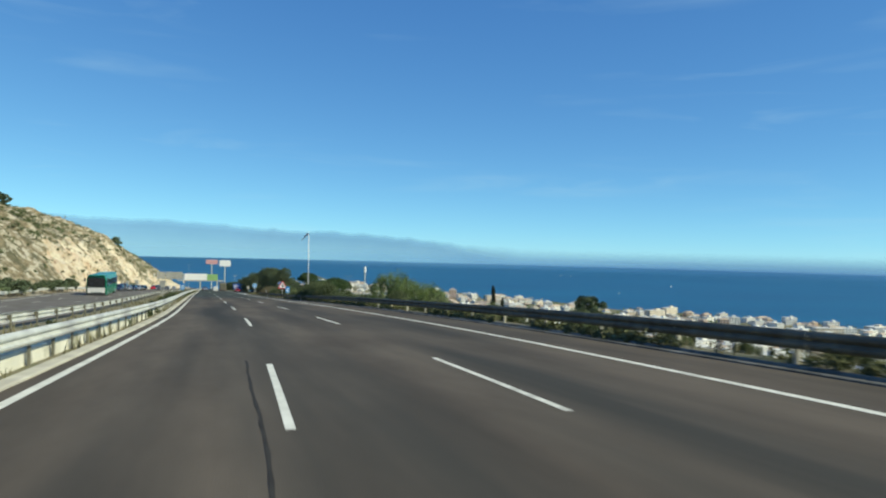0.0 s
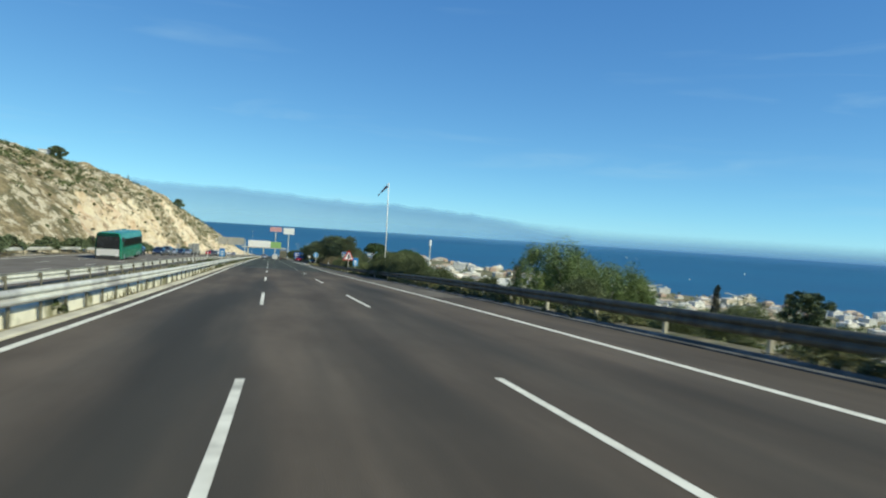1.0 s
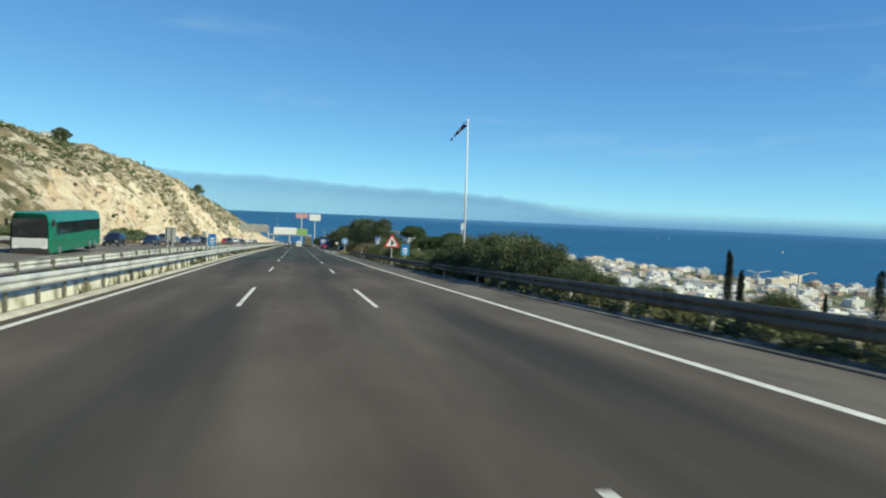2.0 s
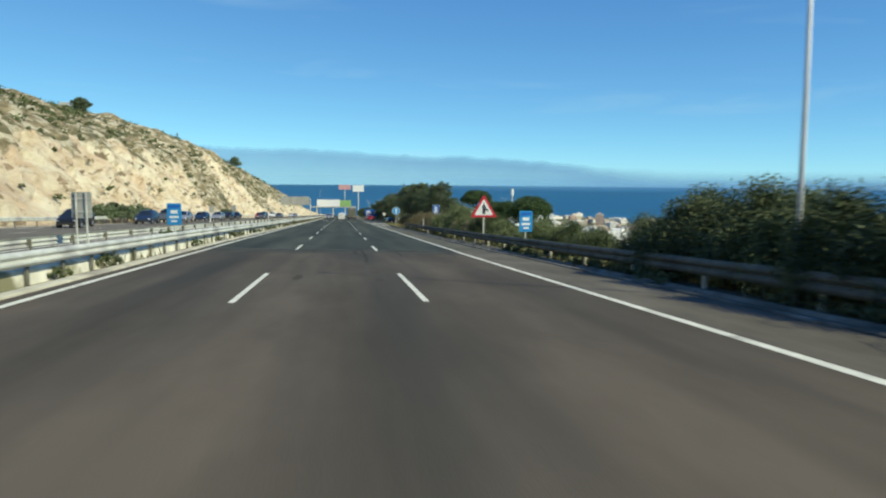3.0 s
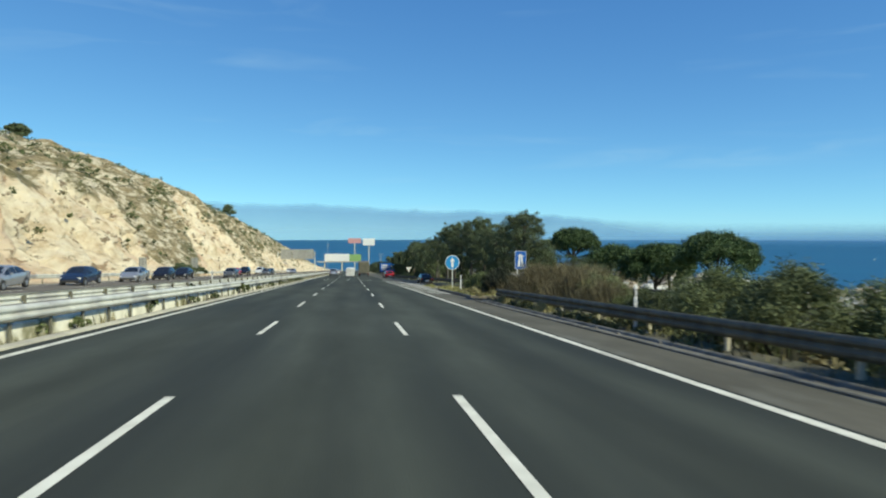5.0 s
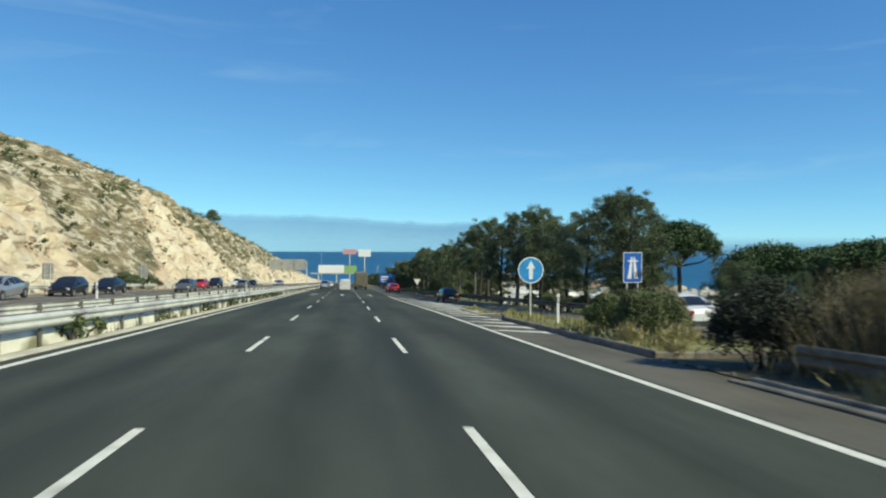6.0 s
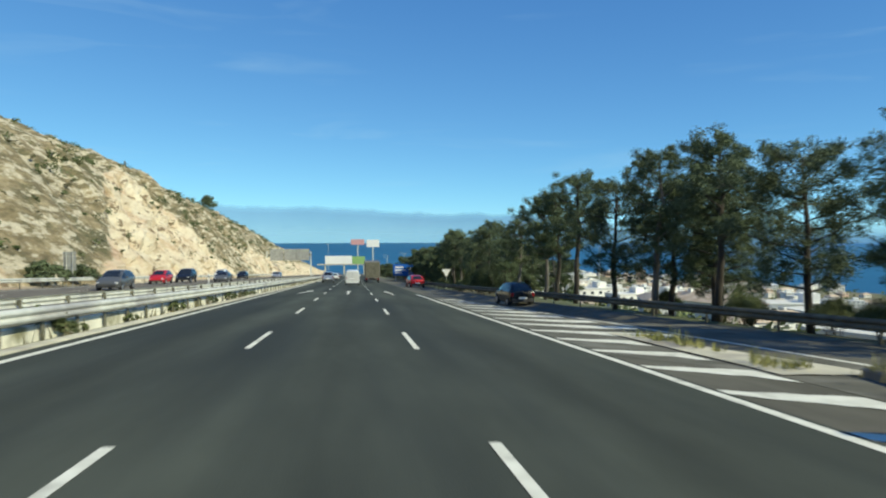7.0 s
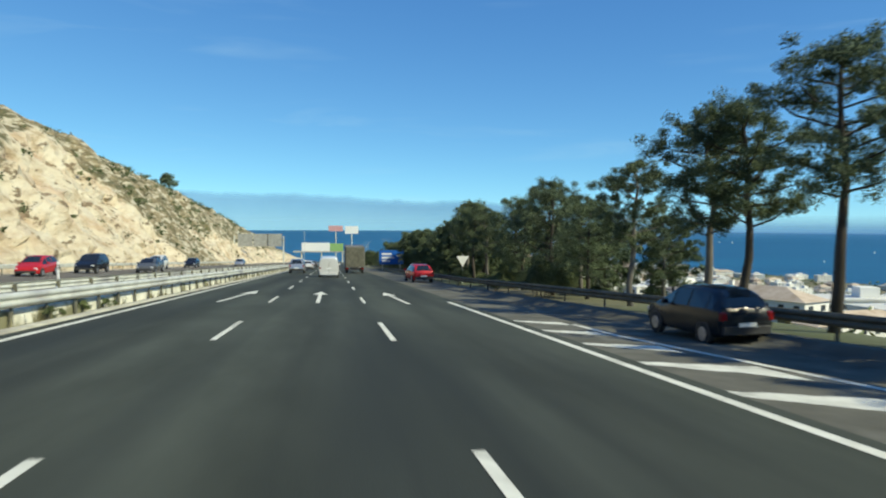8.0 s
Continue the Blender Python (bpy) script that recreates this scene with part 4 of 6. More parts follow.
def tree(name, label, seed, h, spread, bole, leaf, bark, size=0.2, per=60, lean=0.6, limbs=11, group="", top_heavy=1.0):
    """A tapered trunk with limbs, each of which ends in clumps of leaves."""
    rnd = random.Random(seed)
    t = thing(name, label, "tree", group)
    bend = [Vector((0, 0, -0.6))]
    x = y = 0.0
    for i in range(1, 8):
        x += rnd.uniform(-1, 1) * lean * h / 26
        y += rnd.uniform(-1, 1) * lean * h / 26
        bend.append(Vector((x, y, h * 0.92 * i / 7)))
    r0 = 0.017 * h + 0.03
    part("trunk", Mesh().tube(bend, [r0 * (1 - 0.8 * i / 7) + 0.015 for i in range(8)], 8), bark, t, smooth=True)
    clumps = []
    wood = Mesh()
    for i in range(limbs):
        u = bole + (1 - bole) * (i + rnd.random() * 0.7) / limbs
        u = min(0.98, u)
        k = u * 7
        a, b = bend[int(k)], bend[min(7, int(k) + 1)]
        p = a + (b - a) * (k - int(k))
        ang = i * 2.4 + rnd.uniform(-0.5, 0.5)
        prof = math.sin(math.pi * min(1, (u - bole) / (1 - bole) * 0.8 + 0.16)) ** 0.7
        ln = spread * prof * rnd.uniform(0.65, 1.15) + 0.3
        rise = ln * rnd.uniform(0.1, 0.6) * top_heavy
        mid = p + Vector((math.cos(ang) * ln * 0.55, math.sin(ang) * ln * 0.55, rise * 0.35))
        tip = p + Vector((math.cos(ang) * ln, math.sin(ang) * ln, rise))
        wood.tube([p, mid, tip], [r0 * 0.34 * (1 - 0.5 * u), r0 * 0.2, 0.012], 5, cap=False)
        clumps += [(tip, spread * rnd.uniform(0.13, 0.22)), (mid + Vector((0, 0, 0.06 * h * rnd.random())), spread * rnd.uniform(0.1, 0.2))]
        for _ in range(4):
            w = rnd.uniform(0.45, 1.1)
            clumps.append((p + (tip - p) * w + Vector((rnd.gauss(0, 1), rnd.gauss(0, 1), rnd.gauss(0.1, 0.8))) * spread * 0.19, spread * rnd.uniform(0.12, 0.24)))
    clumps += [(bend[-1] - Vector((0, 0, 0.03 * h)), spread * 0.3), (bend[-1] - Vector((0.1 * spread, 0, 0.1 * h)), spread * 0.34)]
    part("branchwork", wood, bark, t)
    crown = leaf_cloud(rnd, clumps, size, per, 0.75, 2.4)
    part("crown", fast_data(crown, "crown", leaf), leaf, t)
    return t


def bush(name, label, seed, w, h, leaf, size=0.14, n=26, per=70, stems=7, category="bush", group="", long=1.8):
    """Stems that fan out from the root, with clumps of leaves over an uneven dome."""
    rnd = random.Random(seed)
    t = thing(name, label, category, group)
    wood = Mesh()
    clumps = []
    for i in range(n):
        a, u = rnd.uniform(0, math.tau), math.sqrt(rnd.random())
        z = h * (0.2 + 0.62 * math.sqrt(max(0.0, 1 - u * u)) * rnd.uniform(0.55, 1.12))
        c = Vector((math.cos(a) * u * w * 0.45, math.sin(a) * u * w * 0.45, z))
        clumps.append((c, h * rnd.uniform(0.13, 0.22)))
        if i < stems:
            wood.tube([(c.x * 0.1, c.y * 0.1, -0.3), (c.x * 0.5, c.y * 0.5, z * 0.5), tuple(c)], [0.03, 0.022, 0.01], 5, cap=False)
    part("branchwork", wood, BARK, t)
    part("leaves", fast_data(leaf_cloud(rnd, clumps, size, per, 0.85, long), "leaves", leaf), leaf, t)
    return t


def ground_at(x, y):
    p = at(x, y)
    return Vector((p.x, p.y, terrain(x, y)))


def plant(ob, x, y, s=1.0, turn=0.0, first=False, sink=0.0, sz=None):
    m = Matrix.Translation(ground_at(x, y) + Vector((0, 0, -sink))) @ Matrix.Rotation(radians(turn), 4, "Z")
    c = ob if first else copy_thing(ob, m)
    c.matrix_basis = m @ Matrix.Diagonal((s, s, sz or s, 1))
    return c


ROW = "pines along the slip road"
pines = [tree("pine_tree", "dark green pine with a bare lower trunk by the slip road", 11 + i, h, sp, bole, LEAF_DARK, BARK, 0.058, 185, limbs=28, group=ROW) for i, (h, sp, bole) in enumerate(((8.1, 1.75, 0.42), (7.2, 2.2, 0.2), (9.1, 1.85, 0.46), (6.4, 2.2, 0.18)))]
gums = [tree("eucalyptus_tree", "tall grey-green eucalyptus with a pale trunk by the slip road", 31 + i, h, sp, 0.4, LEAF_DARK, BARK_PALE, 0.058, 175, limbs=28, group=ROW) for i, (h, sp) in enumerate(((8.2, 1.6), (7.6, 1.7)))]
stock = [pines[0], pines[1], gums[0], pines[2], pines[3], gums[1]]
used = set()
spots = [(16.6, 236.0, 1, 0.98), (17.6, 238.8, 3, 0.86), (15.4, 240.5, 1, 0.92), (16.2, 246.5, 4, 1.0), (15.6, 251.8, 0, 0.98), (16.4, 253.6, 1, 0.92), (14.8, 256.3, 2, 0.98), (16.3, 257.8, 4, 1.05), (14.3, 260.4, 1, 0.98), (14.4, 267.5, 3, 0.93), (14.6, 272.2, 0, 0.95), (14.3, 274.4, 5, 0.98), (18.6, 240.4, 4, 0.85), (20.2, 243.2, 4, 0.85), (21.6, 246.8, 1, 0.8), (20.0, 231.2, 4, 0.62), (21.6, 229.2, 4, 0.6), (23.0, 234.0, 4, 0.6), (17.6, 255.2, 4, 0.82)]
rnd = random.Random(5)
y = 279.0
far_pine = tree("pine_tree", "dark green pine in the wood beyond the slip road", 66, 7.6, 2.4, 0.15, LEAF_DARK, BARK, 0.13, 110, limbs=22, group=ROW)
stock.append(far_pine)
while y < 420:
    spots.append((max(RAMP_R(y), 11 + 2 * ease((y - 300) / 30)) + rnd.uniform(1.2, 3.2), y, rnd.randrange(6) if y < 325 else 6, rnd.uniform(0.76, 0.96)))
    if rnd.random() < 0.6:
        spots.append((RAMP_R(y) + rnd.uniform(4, 8), y + 1.5, rnd.randrange(6) if y < 310 else 6, rnd.uniform(0.76, 0.94)))
    y += rnd.uniform(3.6, 6.0)
while y < 760:
    spots.append((13 + rnd.uniform(1.5, 9), y, 6, rnd.uniform(0.7, 1.05)))
    y += rnd.uniform(7, 13)
spots += [(RAMP_R(yy) + rnd.uniform(6, 13), yy, 6, rnd.uniform(0.6, 0.8)) for yy in steps(288, 400, 5.5)]
for x, y, k, s in spots:
    plant(stock[k], x, y, s, rnd.uniform(0, 360), first=stock[k] not in used)
    used.add(stock[k])


def umbrella_pine(x, y, top, r, seed):
    """A bare forked trunk under a broad flat-bottomed dome of needles; top is its height over the road."""
    rnd = random.Random(seed)
    g = ground_at(x, y)
    h = at(x, y, top).z - g.z
    t = thing("umbrella_pine", "umbrella pine with a dense green domed crown below the slip road", "tree", "umbrella pines")
    t.matrix_basis = Matrix.Translation(g)
    fork = h - 1.25 * r
    part("trunk", Mesh().tube([(0, 0, -0.5), (0.1, 0.05, fork * 0.5), (0.0, 0.1, fork), (0.05, 0, h - 0.5 * r)], [0.2, 0.17, 0.15, 0.05], 8), BARK, t, smooth=True)
    wood, clumps = Mesh(), []
    for i in range(120):
        a, u = rnd.uniform(0, math.tau), math.sqrt(rnd.random())
        dome = math.sqrt(max(0.0, 1 - u * u))
        c = Vector((math.cos(a) * u * r * 0.88, math.sin(a) * u * r * 0.88, h - 0.2 * r - 0.62 * r * (1 - dome) - rnd.random() ** 2 * 0.4 * r))
        clumps.append((c, r * rnd.uniform(0.15, 0.24)))
        if i < 12:
            wood.tube([(0, 0.1, fork), tuple(Vector((0, 0, fork)).lerp(c, 0.6) + Vector((0, 0, -0.1 * r))), tuple(c)], [0.08, 0.05, 0.015], 5, cap=False)
    part("branchwork", wood, BARK, t)
    part("crown", fast_data(leaf_cloud(rnd, clumps, 0.12, 330, 0.7), "crown", LEAF_PINE), LEAF_PINE, t)


for i, (x, y, top, r) in enumerate(((24.8, 247, 6.9, 2.9), (25.6, 236.5, 4.8, 3.4), (26.7, 230, 4.6, 3.2), (28.6, 223, 5.4, 3.3), (34, 243, 5.2, 2.8))):
    umbrella_pine(x, y, top, r, 50 + i)

# the tree and shrubs over the sea slope
def pepper_tree(seed):
    """A short forked trunk under two drooping domes of fine feathery leaves."""
    rnd = random.Random(seed)
    t = thing("pepper_tree", "light green pepper tree with drooping crown behind the barrier", "tree")
    part("trunk", Mesh().tube([(0, 0, -0.6), (0.05, 0, 0.5), (-0.1, 0.1, 1.3)], [0.2, 0.17, 0.12], 8), BARK, t, smooth=True)
    wood, clumps = Mesh(), []
    for cx, cy, top, r in ((-0.95, 0.3, 3.75, 1.75), (1.15, -0.4, 3.05, 1.55), (0.1, 0.9, 3.2, 1.5), (-2.2, -0.2, 2.2, 1.0), (2.3, 0.2, 2.0, 0.95)):
        for k in range(46):
            a, u = rnd.uniform(0, math.tau), math.sqrt(rnd.random())
            x, y = cx + math.cos(a) * u * r, cy + math.sin(a) * u * r
            z = top - 0.25 - 0.95 * r * (1 - math.sqrt(max(0.0, 1 - u * u))) - rnd.random() ** 2 * 0.5 * r
            clumps.append(((x, y, z), rnd.uniform(0.22, 0.42)))
            if rnd.random() < 0.55:
                clumps.append(((x * 1.05, y * 1.05, z - rnd.uniform(0.3, 0.7)), rnd.uniform(0.18, 0.3)))
            if k < 6:
                wood.tube([(-0.1, 0.1, 1.2), ((x - 0.1) * 0.5, (y + 0.1) * 0.5, 1.2 + (z - 1.2) * 0.7), (x, y, z)], [0.07, 0.045, 0.012], 5, cap=False)
    part("branchwork", wood, BARK, t)
    part("crown", fast_data(leaf_cloud(rnd, clumps, 0.042, 230, 1.25, 2.6), "crown", LEAF_LIGHT), LEAF_LIGHT, t)
    return t


plant(pepper_tree(71), 12.0, 94.4, 1.13, first=True, sink=0.1)
plant(tree("carob_tree", "dark round-headed tree standing on the slope", 72, (ROAD @ Vector((38.9, 111.6, 1.9))).z - terrain(38.8, 111.5), 1.7, 0.3, LEAF_DARK, BARK, 0.15, 110, limbs=22), 38.8, 111.5, 1.0, first=True)


def cypress(seed, h, w):
    rnd = random.Random(seed)
    t = thing("cypress", "slim dark cypress on the slope towards the town", "tree", "cypresses on the slope")
    part("trunk", Mesh().tube([(0, 0, -0.5), (0, 0, h * 0.9)], [0.14, 0.02], 6), BARK, t)
    clumps = [((rnd.gauss(0, w * 0.05), rnd.gauss(0, w * 0.05), h * u), w * 0.42 * min(1, (u + 0.05) / 0.22) ** 0.5 * (1.02 - u) ** 0.55 + 0.04) for u in [0.03 + 0.96 * i / 44 for i in range(45)]]
    part("crown", fast_data(leaf_cloud(rnd, clumps, 0.1, 300, 1.5), "crown", LEAF_BLACK), LEAF_BLACK, t)
    return t


for i, (x, y, h, w) in enumerate(((66, 162, 11.5, 3.0), (50, 167.5, 10.3, 1.9), (52.4, 168.5, 8.4, 1.7), (95, 205, 9, 1.8), (60, 120, 7, 1.8))):
    plant(cypress(80 + i, h, w), x, y, 1.0, first=True)

HEDGE = "oleander bushes along the barrier"
ole = [bush("oleander_bush", "dense olive-green oleander bush behind the crash barrier", 90 + i, 2.9, 2.75, LEAF_OLIVE, 0.055, 46, 620, group=HEDGE) for i in range(3)]
ole += [bush("oleander_bush", "dusty olive oleander bush with thin foliage by the barrier", 190 + i, 2.9, 2.6, LEAF_MIX, 0.05, 42, 520, group=HEDGE) for i in range(2)]
used = set()
rnd = random.Random(9)
hedge_top = ((114, 0.5), (118, 0.74), (121.5, 0.98), (128, 1.05), (132, 1.0), (136, 0.98), (141, 0.8))
places = [(9.72, y, lerp(hedge_top, y) * rnd.uniform(0.82, 1.16)) for y in steps(114, 139.2, 1.6)] + [(12.4, y, lerp(hedge_top, y) * rnd.uniform(0.95, 1.1)) for y in steps(117, 140, 2.6)]
places += [(9.7, y, rnd.uniform(0.4, 0.6)) for y in (101, 105, 109.5, 113)] + [(11.5, y, rnd.uniform(0.5, 0.7)) for y in (98, 103, 107, 111, 114)]
places += [(13.8, 119.5, 0.8), (14.5, 122.0, 0.85), (15.5, 118.0, 0.8), (15.8, 238.5, 0.5), (16.4, 240.6, 0.45), (16.0, 243.0, 0.5), (15.9, 245.2, 0.45), (17.5, 247.0, 0.55), (15.9, 250.4, 0.5), (17.4, 252.6, 0.6), (16.9, 259.5, 0.5)]
places += [(12.0, 176.5, 1.25), (13.6, 178.5, 1.25), (12.4, 185, 1.25), (14, 187, 1.2), (11.2, 170.5, 0.95), (11.6, 172.6, 1.1), (12.6, 174.4, 1.2), (12.5, 168, 0.7), (13, 163.5, 0.85), (15, 158, 0.9), (14.5, 153, 0.95)]
places += [(rnd.uniform(10.6, 12.5), y, rnd.uniform(0.55, 0.85)) for y in steps(190, 202, 2.2)] + [(rnd.uniform(11, 14.5), y, rnd.uniform(0.75, 1.25)) for y in steps(152, 199, 3.0)] + [(max(17, RAMP_R(y) + 2) + rnd.uniform(0, 9), y, rnd.uniform(0.9, 1.3)) for y in steps(158, 205, 3.4)] + [(RAMP_R(y) + rnd.uniform(0.8, 5), y, rnd.uniform(0.35, 0.75)) for y in steps(236, 330, 2.6) if not 243 < y < 284]
places += [(rnd.uniform(9.6, 10.9), y, rnd.uniform(0.55, 0.78)) for y in steps(142, 161, 1.6)]
places += [(9.7, y, rnd.uniform(0.25, 0.42)) for y in steps(40, 92, 3.1)] + [(rnd.uniform(10, 14), y, rnd.uniform(0.45, 0.75)) for y in steps(62, 90, 4.5)]
for x, y, s in places:
    b = ole[rnd.randrange(3) if 96 < y < 145 or rnd.random() < 0.3 else rnd.randrange(3, 5)]
    plant(b, x, y, s, rnd.uniform(0, 360), first=b not in used, sink=0.1)
    used.add(b)
for i, (x, y, w, h, lab, leaf) in enumerate(((9.0, 129.7, 1.5, 2.3, "slim dark oleander bush in front of the windsock pole", LEAF_OLIVE), (10.1, 165.3, 2.8, 2.75, "dark green oleander bush beside the triangular sign", LEAF_OLIVE), (9.9, 169.3, 2.0, 2.0, "low brown dry bush behind the crash barrier", LEAF_DRY), (10.6, 174.2, 3.2, 3.0, "large dusty oleander bush with pale seed pods behind the barrier", LEAF_MIX), (10.6, 179.8, 3.2, 3.6, "large dusty oleander bush with pale seed pods behind the barrier", LEAF_MIX), (10.2, 176.8, 2.1, 2.0, "low dry bush behind the crash barrier", LEAF_DRY), (10.0, 185.6, 2.4, 2.4, "dusty olive bush behind the crash barrier", LEAF_MIX), (10.4, 189.4, 2.6, 2.5, "dusty olive bush behind the crash barrier", LEAF_MIX), (10.0, 160.6, 1.9, 1.9, "low dusty olive bush behind the crash barrier", LEAF_MIX), (8.95, 220.0, 1.7, 1.5, "grey-green oleander bush among dry stalks on the traffic island", LEAF_OLIVE), (9.3, 217.4, 2.0, 1.75, "grey-green oleander bush among dry stalks on the traffic island", LEAF_OLIVE), (10.2, 218.8, 1.9, 1.7, "reddish-brown oleander bush on the traffic island", LEAF_DRY), (8.85, 210.8, 2.0, 2.0, "dense bush, leaves darkened for shade, at the end of the crash barrier", LEAF_BLACK), (11.0, 206.6, 3.2, 1.35, "low dark bush under dry stalks behind the crash barrier", LEAF_DARK))):
    plant(bush("oleander_bush", lab, 97 + i, w, h, leaf, 0.05, 52, 520), x, y, 1.0, first=True)


def stalks(name, label, seed, w, d, h, n, mat, spread=0.22, blade=0.008):
    """A stand of thin upright stalks that fan out a little and bend at their tips."""
    rnd = random.Random(seed)
    t = thing(name, label, "brush", "dry stalks beside the road")
    m = Mesh()
    for _ in range(n):
        x, y = rnd.gauss(0, 0.3) * w, rnd.gauss(0, 0.3) * d
        k = h * rnd.uniform(0.45, 1.05) * (1 - 0.35 * min(1, abs(2 * x / w)))
        a = rnd.uniform(0, math.tau)
        lx, ly = spread * k * rnd.gauss(0.0, 0.6) + 0.25 * x, spread * k * rnd.gauss(0, 0.6) + 0.25 * y
        dx, dy = math.cos(a) * blade, math.sin(a) * blade
        m.add([(x - dx, y - dy, -0.1), (x + dx, y + dy, -0.1), (x + lx * 0.45 + dx, y + ly * 0.45 + dy, k * 0.6), (x + lx * 0.45 - dx, y + ly * 0.45 - dy, k * 0.6), (x + lx, y + ly, k)], [(0, 1, 2, 3), (3, 2, 4)])
        for _ in range(3):
            u = rnd.uniform(0.5, 0.95)
            p = Vector((x + lx * u * 0.9, y + ly * u * 0.9, k * u))
            q = Vector((rnd.gauss(0, 1), rnd.gauss(0, 1), abs(rnd.gauss(0.6, 0.6)))).normalized() * rnd.uniform(0.08, 0.2)
            o = q.cross(Vector((0.3, 0.5, 0.8))).normalized() * blade * 1.2
            m.add([p - o, p + o, p + q], [(0, 1, 2)])
    part("foliage", fast_data(m, "foliage", mat), mat, t)
    return t


for i, (x, y, w, d, h, n) in enumerate(((10.2, 207.8, 1.7, 2.2, 2.2, 3200), (10.7, 209.4, 2.2, 2.4, 2.25, 3800), (11.2, 206.2, 2.3, 2.6, 2.3, 4000), (12.2, 210.6, 2.6, 2.4, 2.2, 3400), (11.0, 203.4, 2.0, 2.6, 2.0, 3000), (13.0, 207.5, 2.8, 2.6, 2.3, 3200), (11.2, 200.8, 1.8, 2.2, 1.7, 2000))):
    plant(stalks("dry_brush", "tall grey-brown dry stalks behind the end of the barrier", 110 + i, w, d, h, n, REED), x, y, 1.0, first=True)
for i, (x, y, w, d, h, n) in enumerate(((8.35, 216.4, 0.7, 0.9, 0.75, 170), (8.7, 214.6, 0.8, 0.8, 0.6, 150), (9.3, 215.5, 0.9, 0.7, 0.8, 170), (8.2, 219.3, 0.6, 0.9, 0.5, 110), (9.9, 216.4, 0.7, 0.7, 0.7, 120), (8.1, 213.2, 0.5, 0.7, 0.45, 90), (8.2, 203.5, 0.4, 0.9, 0.5, 110), (8.1, 199.0, 0.4, 1.2, 0.45, 120), (8.15, 206.5, 0.4, 1.0, 0.5, 120))):
    plant(stalks("grass_tuft", "clump of long straw-coloured grass by the kerb", 130 + i, w, d, h, n, STRAW, 0.4, 0.014), x, y, 1.0, first=True)


# ---------------------------------------------------------------- distance
WALLS = [material("plaster " + n, a, b, 0.15, 0.9, vary=0.12) for n, a, b in (("white", (0.7, 0.68, 0.62), (0.84, 0.82, 0.76)), ("cream", (0.62, 0.54, 0.42), (0.74, 0.66, 0.53)), ("ochre", (0.45, 0.33, 0.2), (0.55, 0.42, 0.28)), ("pinkish", (0.5, 0.36, 0.28), (0.6, 0.45, 0.36)))]
TILES = material("roof tiles", (0.42, 0.32, 0.23), (0.56, 0.46, 0.36), 0.6, 0.9, vary=0.2)
ROOF_FLAT = material("flat roof", (0.58, 0.56, 0.51), (0.72, 0.7, 0.64), 0.4, 0.9, vary=0.2)
PANE = material("far window", (0.03, 0.04, 0.05), (0.06, 0.07, 0.08), 0.5, 0.2)


def house(kind, seed):
    """A far town house: storeys with rows of recessed windows, a roof, a stair block or chimney."""
    rnd = random.Random(seed)
    w, d, n = {"villa": (13, 10, 2), "block": (20, 12, 3), "slab": (34, 12, 4), "tower": (17, 15, 6), "row": (28, 9, 2), "low": (32, 16, 2)}[kind]
    h = n * 3.1
    wall = WALLS[rnd.choice((0, 0, 0, 0, 1, 1, 3))]
    b = thing("house" if kind in ("villa", "row") else "building", {"villa": "white villa with a tiled roof on the slope", "block": "pale apartment block with a flat roof in the town", "slab": "long pale apartment block near the shore", "tower": "pale high apartment building near the shore", "row": "row of low houses with tiled roofs", "low": "low white flat-roofed building in the town"}[kind], "house" if kind in ("villa", "row") else "building", "town houses")
    part("wall", Mesh().box((0, 0, h / 2 - 3), (w, d, h + 6)), wall, b)
    if kind in ("villa", "row"):
        e = 0.5
        r = part("roof", Mesh().add([(-w / 2 - e, -d / 2 - e, h), (w / 2 + e, -d / 2 - e, h), (w / 2 + e, d / 2 + e, h), (-w / 2 - e, d / 2 + e, h), (-w / 4, 0, h + 2.6), (w / 4, 0, h + 2.6)], [(0, 1, 5, 4), (1, 2, 5), (2, 3, 4, 5), (3, 0, 4), (0, 3, 2, 1)]), TILES, b)
        part("chimney", Mesh().box((w * 0.2, d * 0.12, h + 2), (0.9, 0.7, 2.4)), wall, r)
    else:
        r = part("roof", Mesh().box((0, 0, h + 0.25), (w + 0.4, d + 0.4, 0.5)), ROOF_FLAT, b)
        part("stair_block", Mesh().box((w * 0.15, 0, h + 1.7), (w * 0.22, d * 0.4, 2.6)), wall, r)
    band = Mesh()
    for k in range(n):
        z = k * 3.1 + 1.7
        m = max(3, int(w / 3.4))
        for i in range(m):
            x = -w / 2 + (i + 0.5) * w / m
            for s in (-1, 1):
                band.box((x, s * (d / 2 + 0.01), z), (w / m * 0.36, 0.08, 1.2))
        mm = max(2, int(d / 3.6))
        for i in range(mm):
            yy = -d / 2 + (i + 0.5) * d / mm
            for s in (-1, 1):
                band.box((s * (w / 2 + 0.01), yy, z), (0.08, d / mm * 0.36, 1.2))
    tagged(part("glazing", band, PANE, b), kind="stuff")
    return b


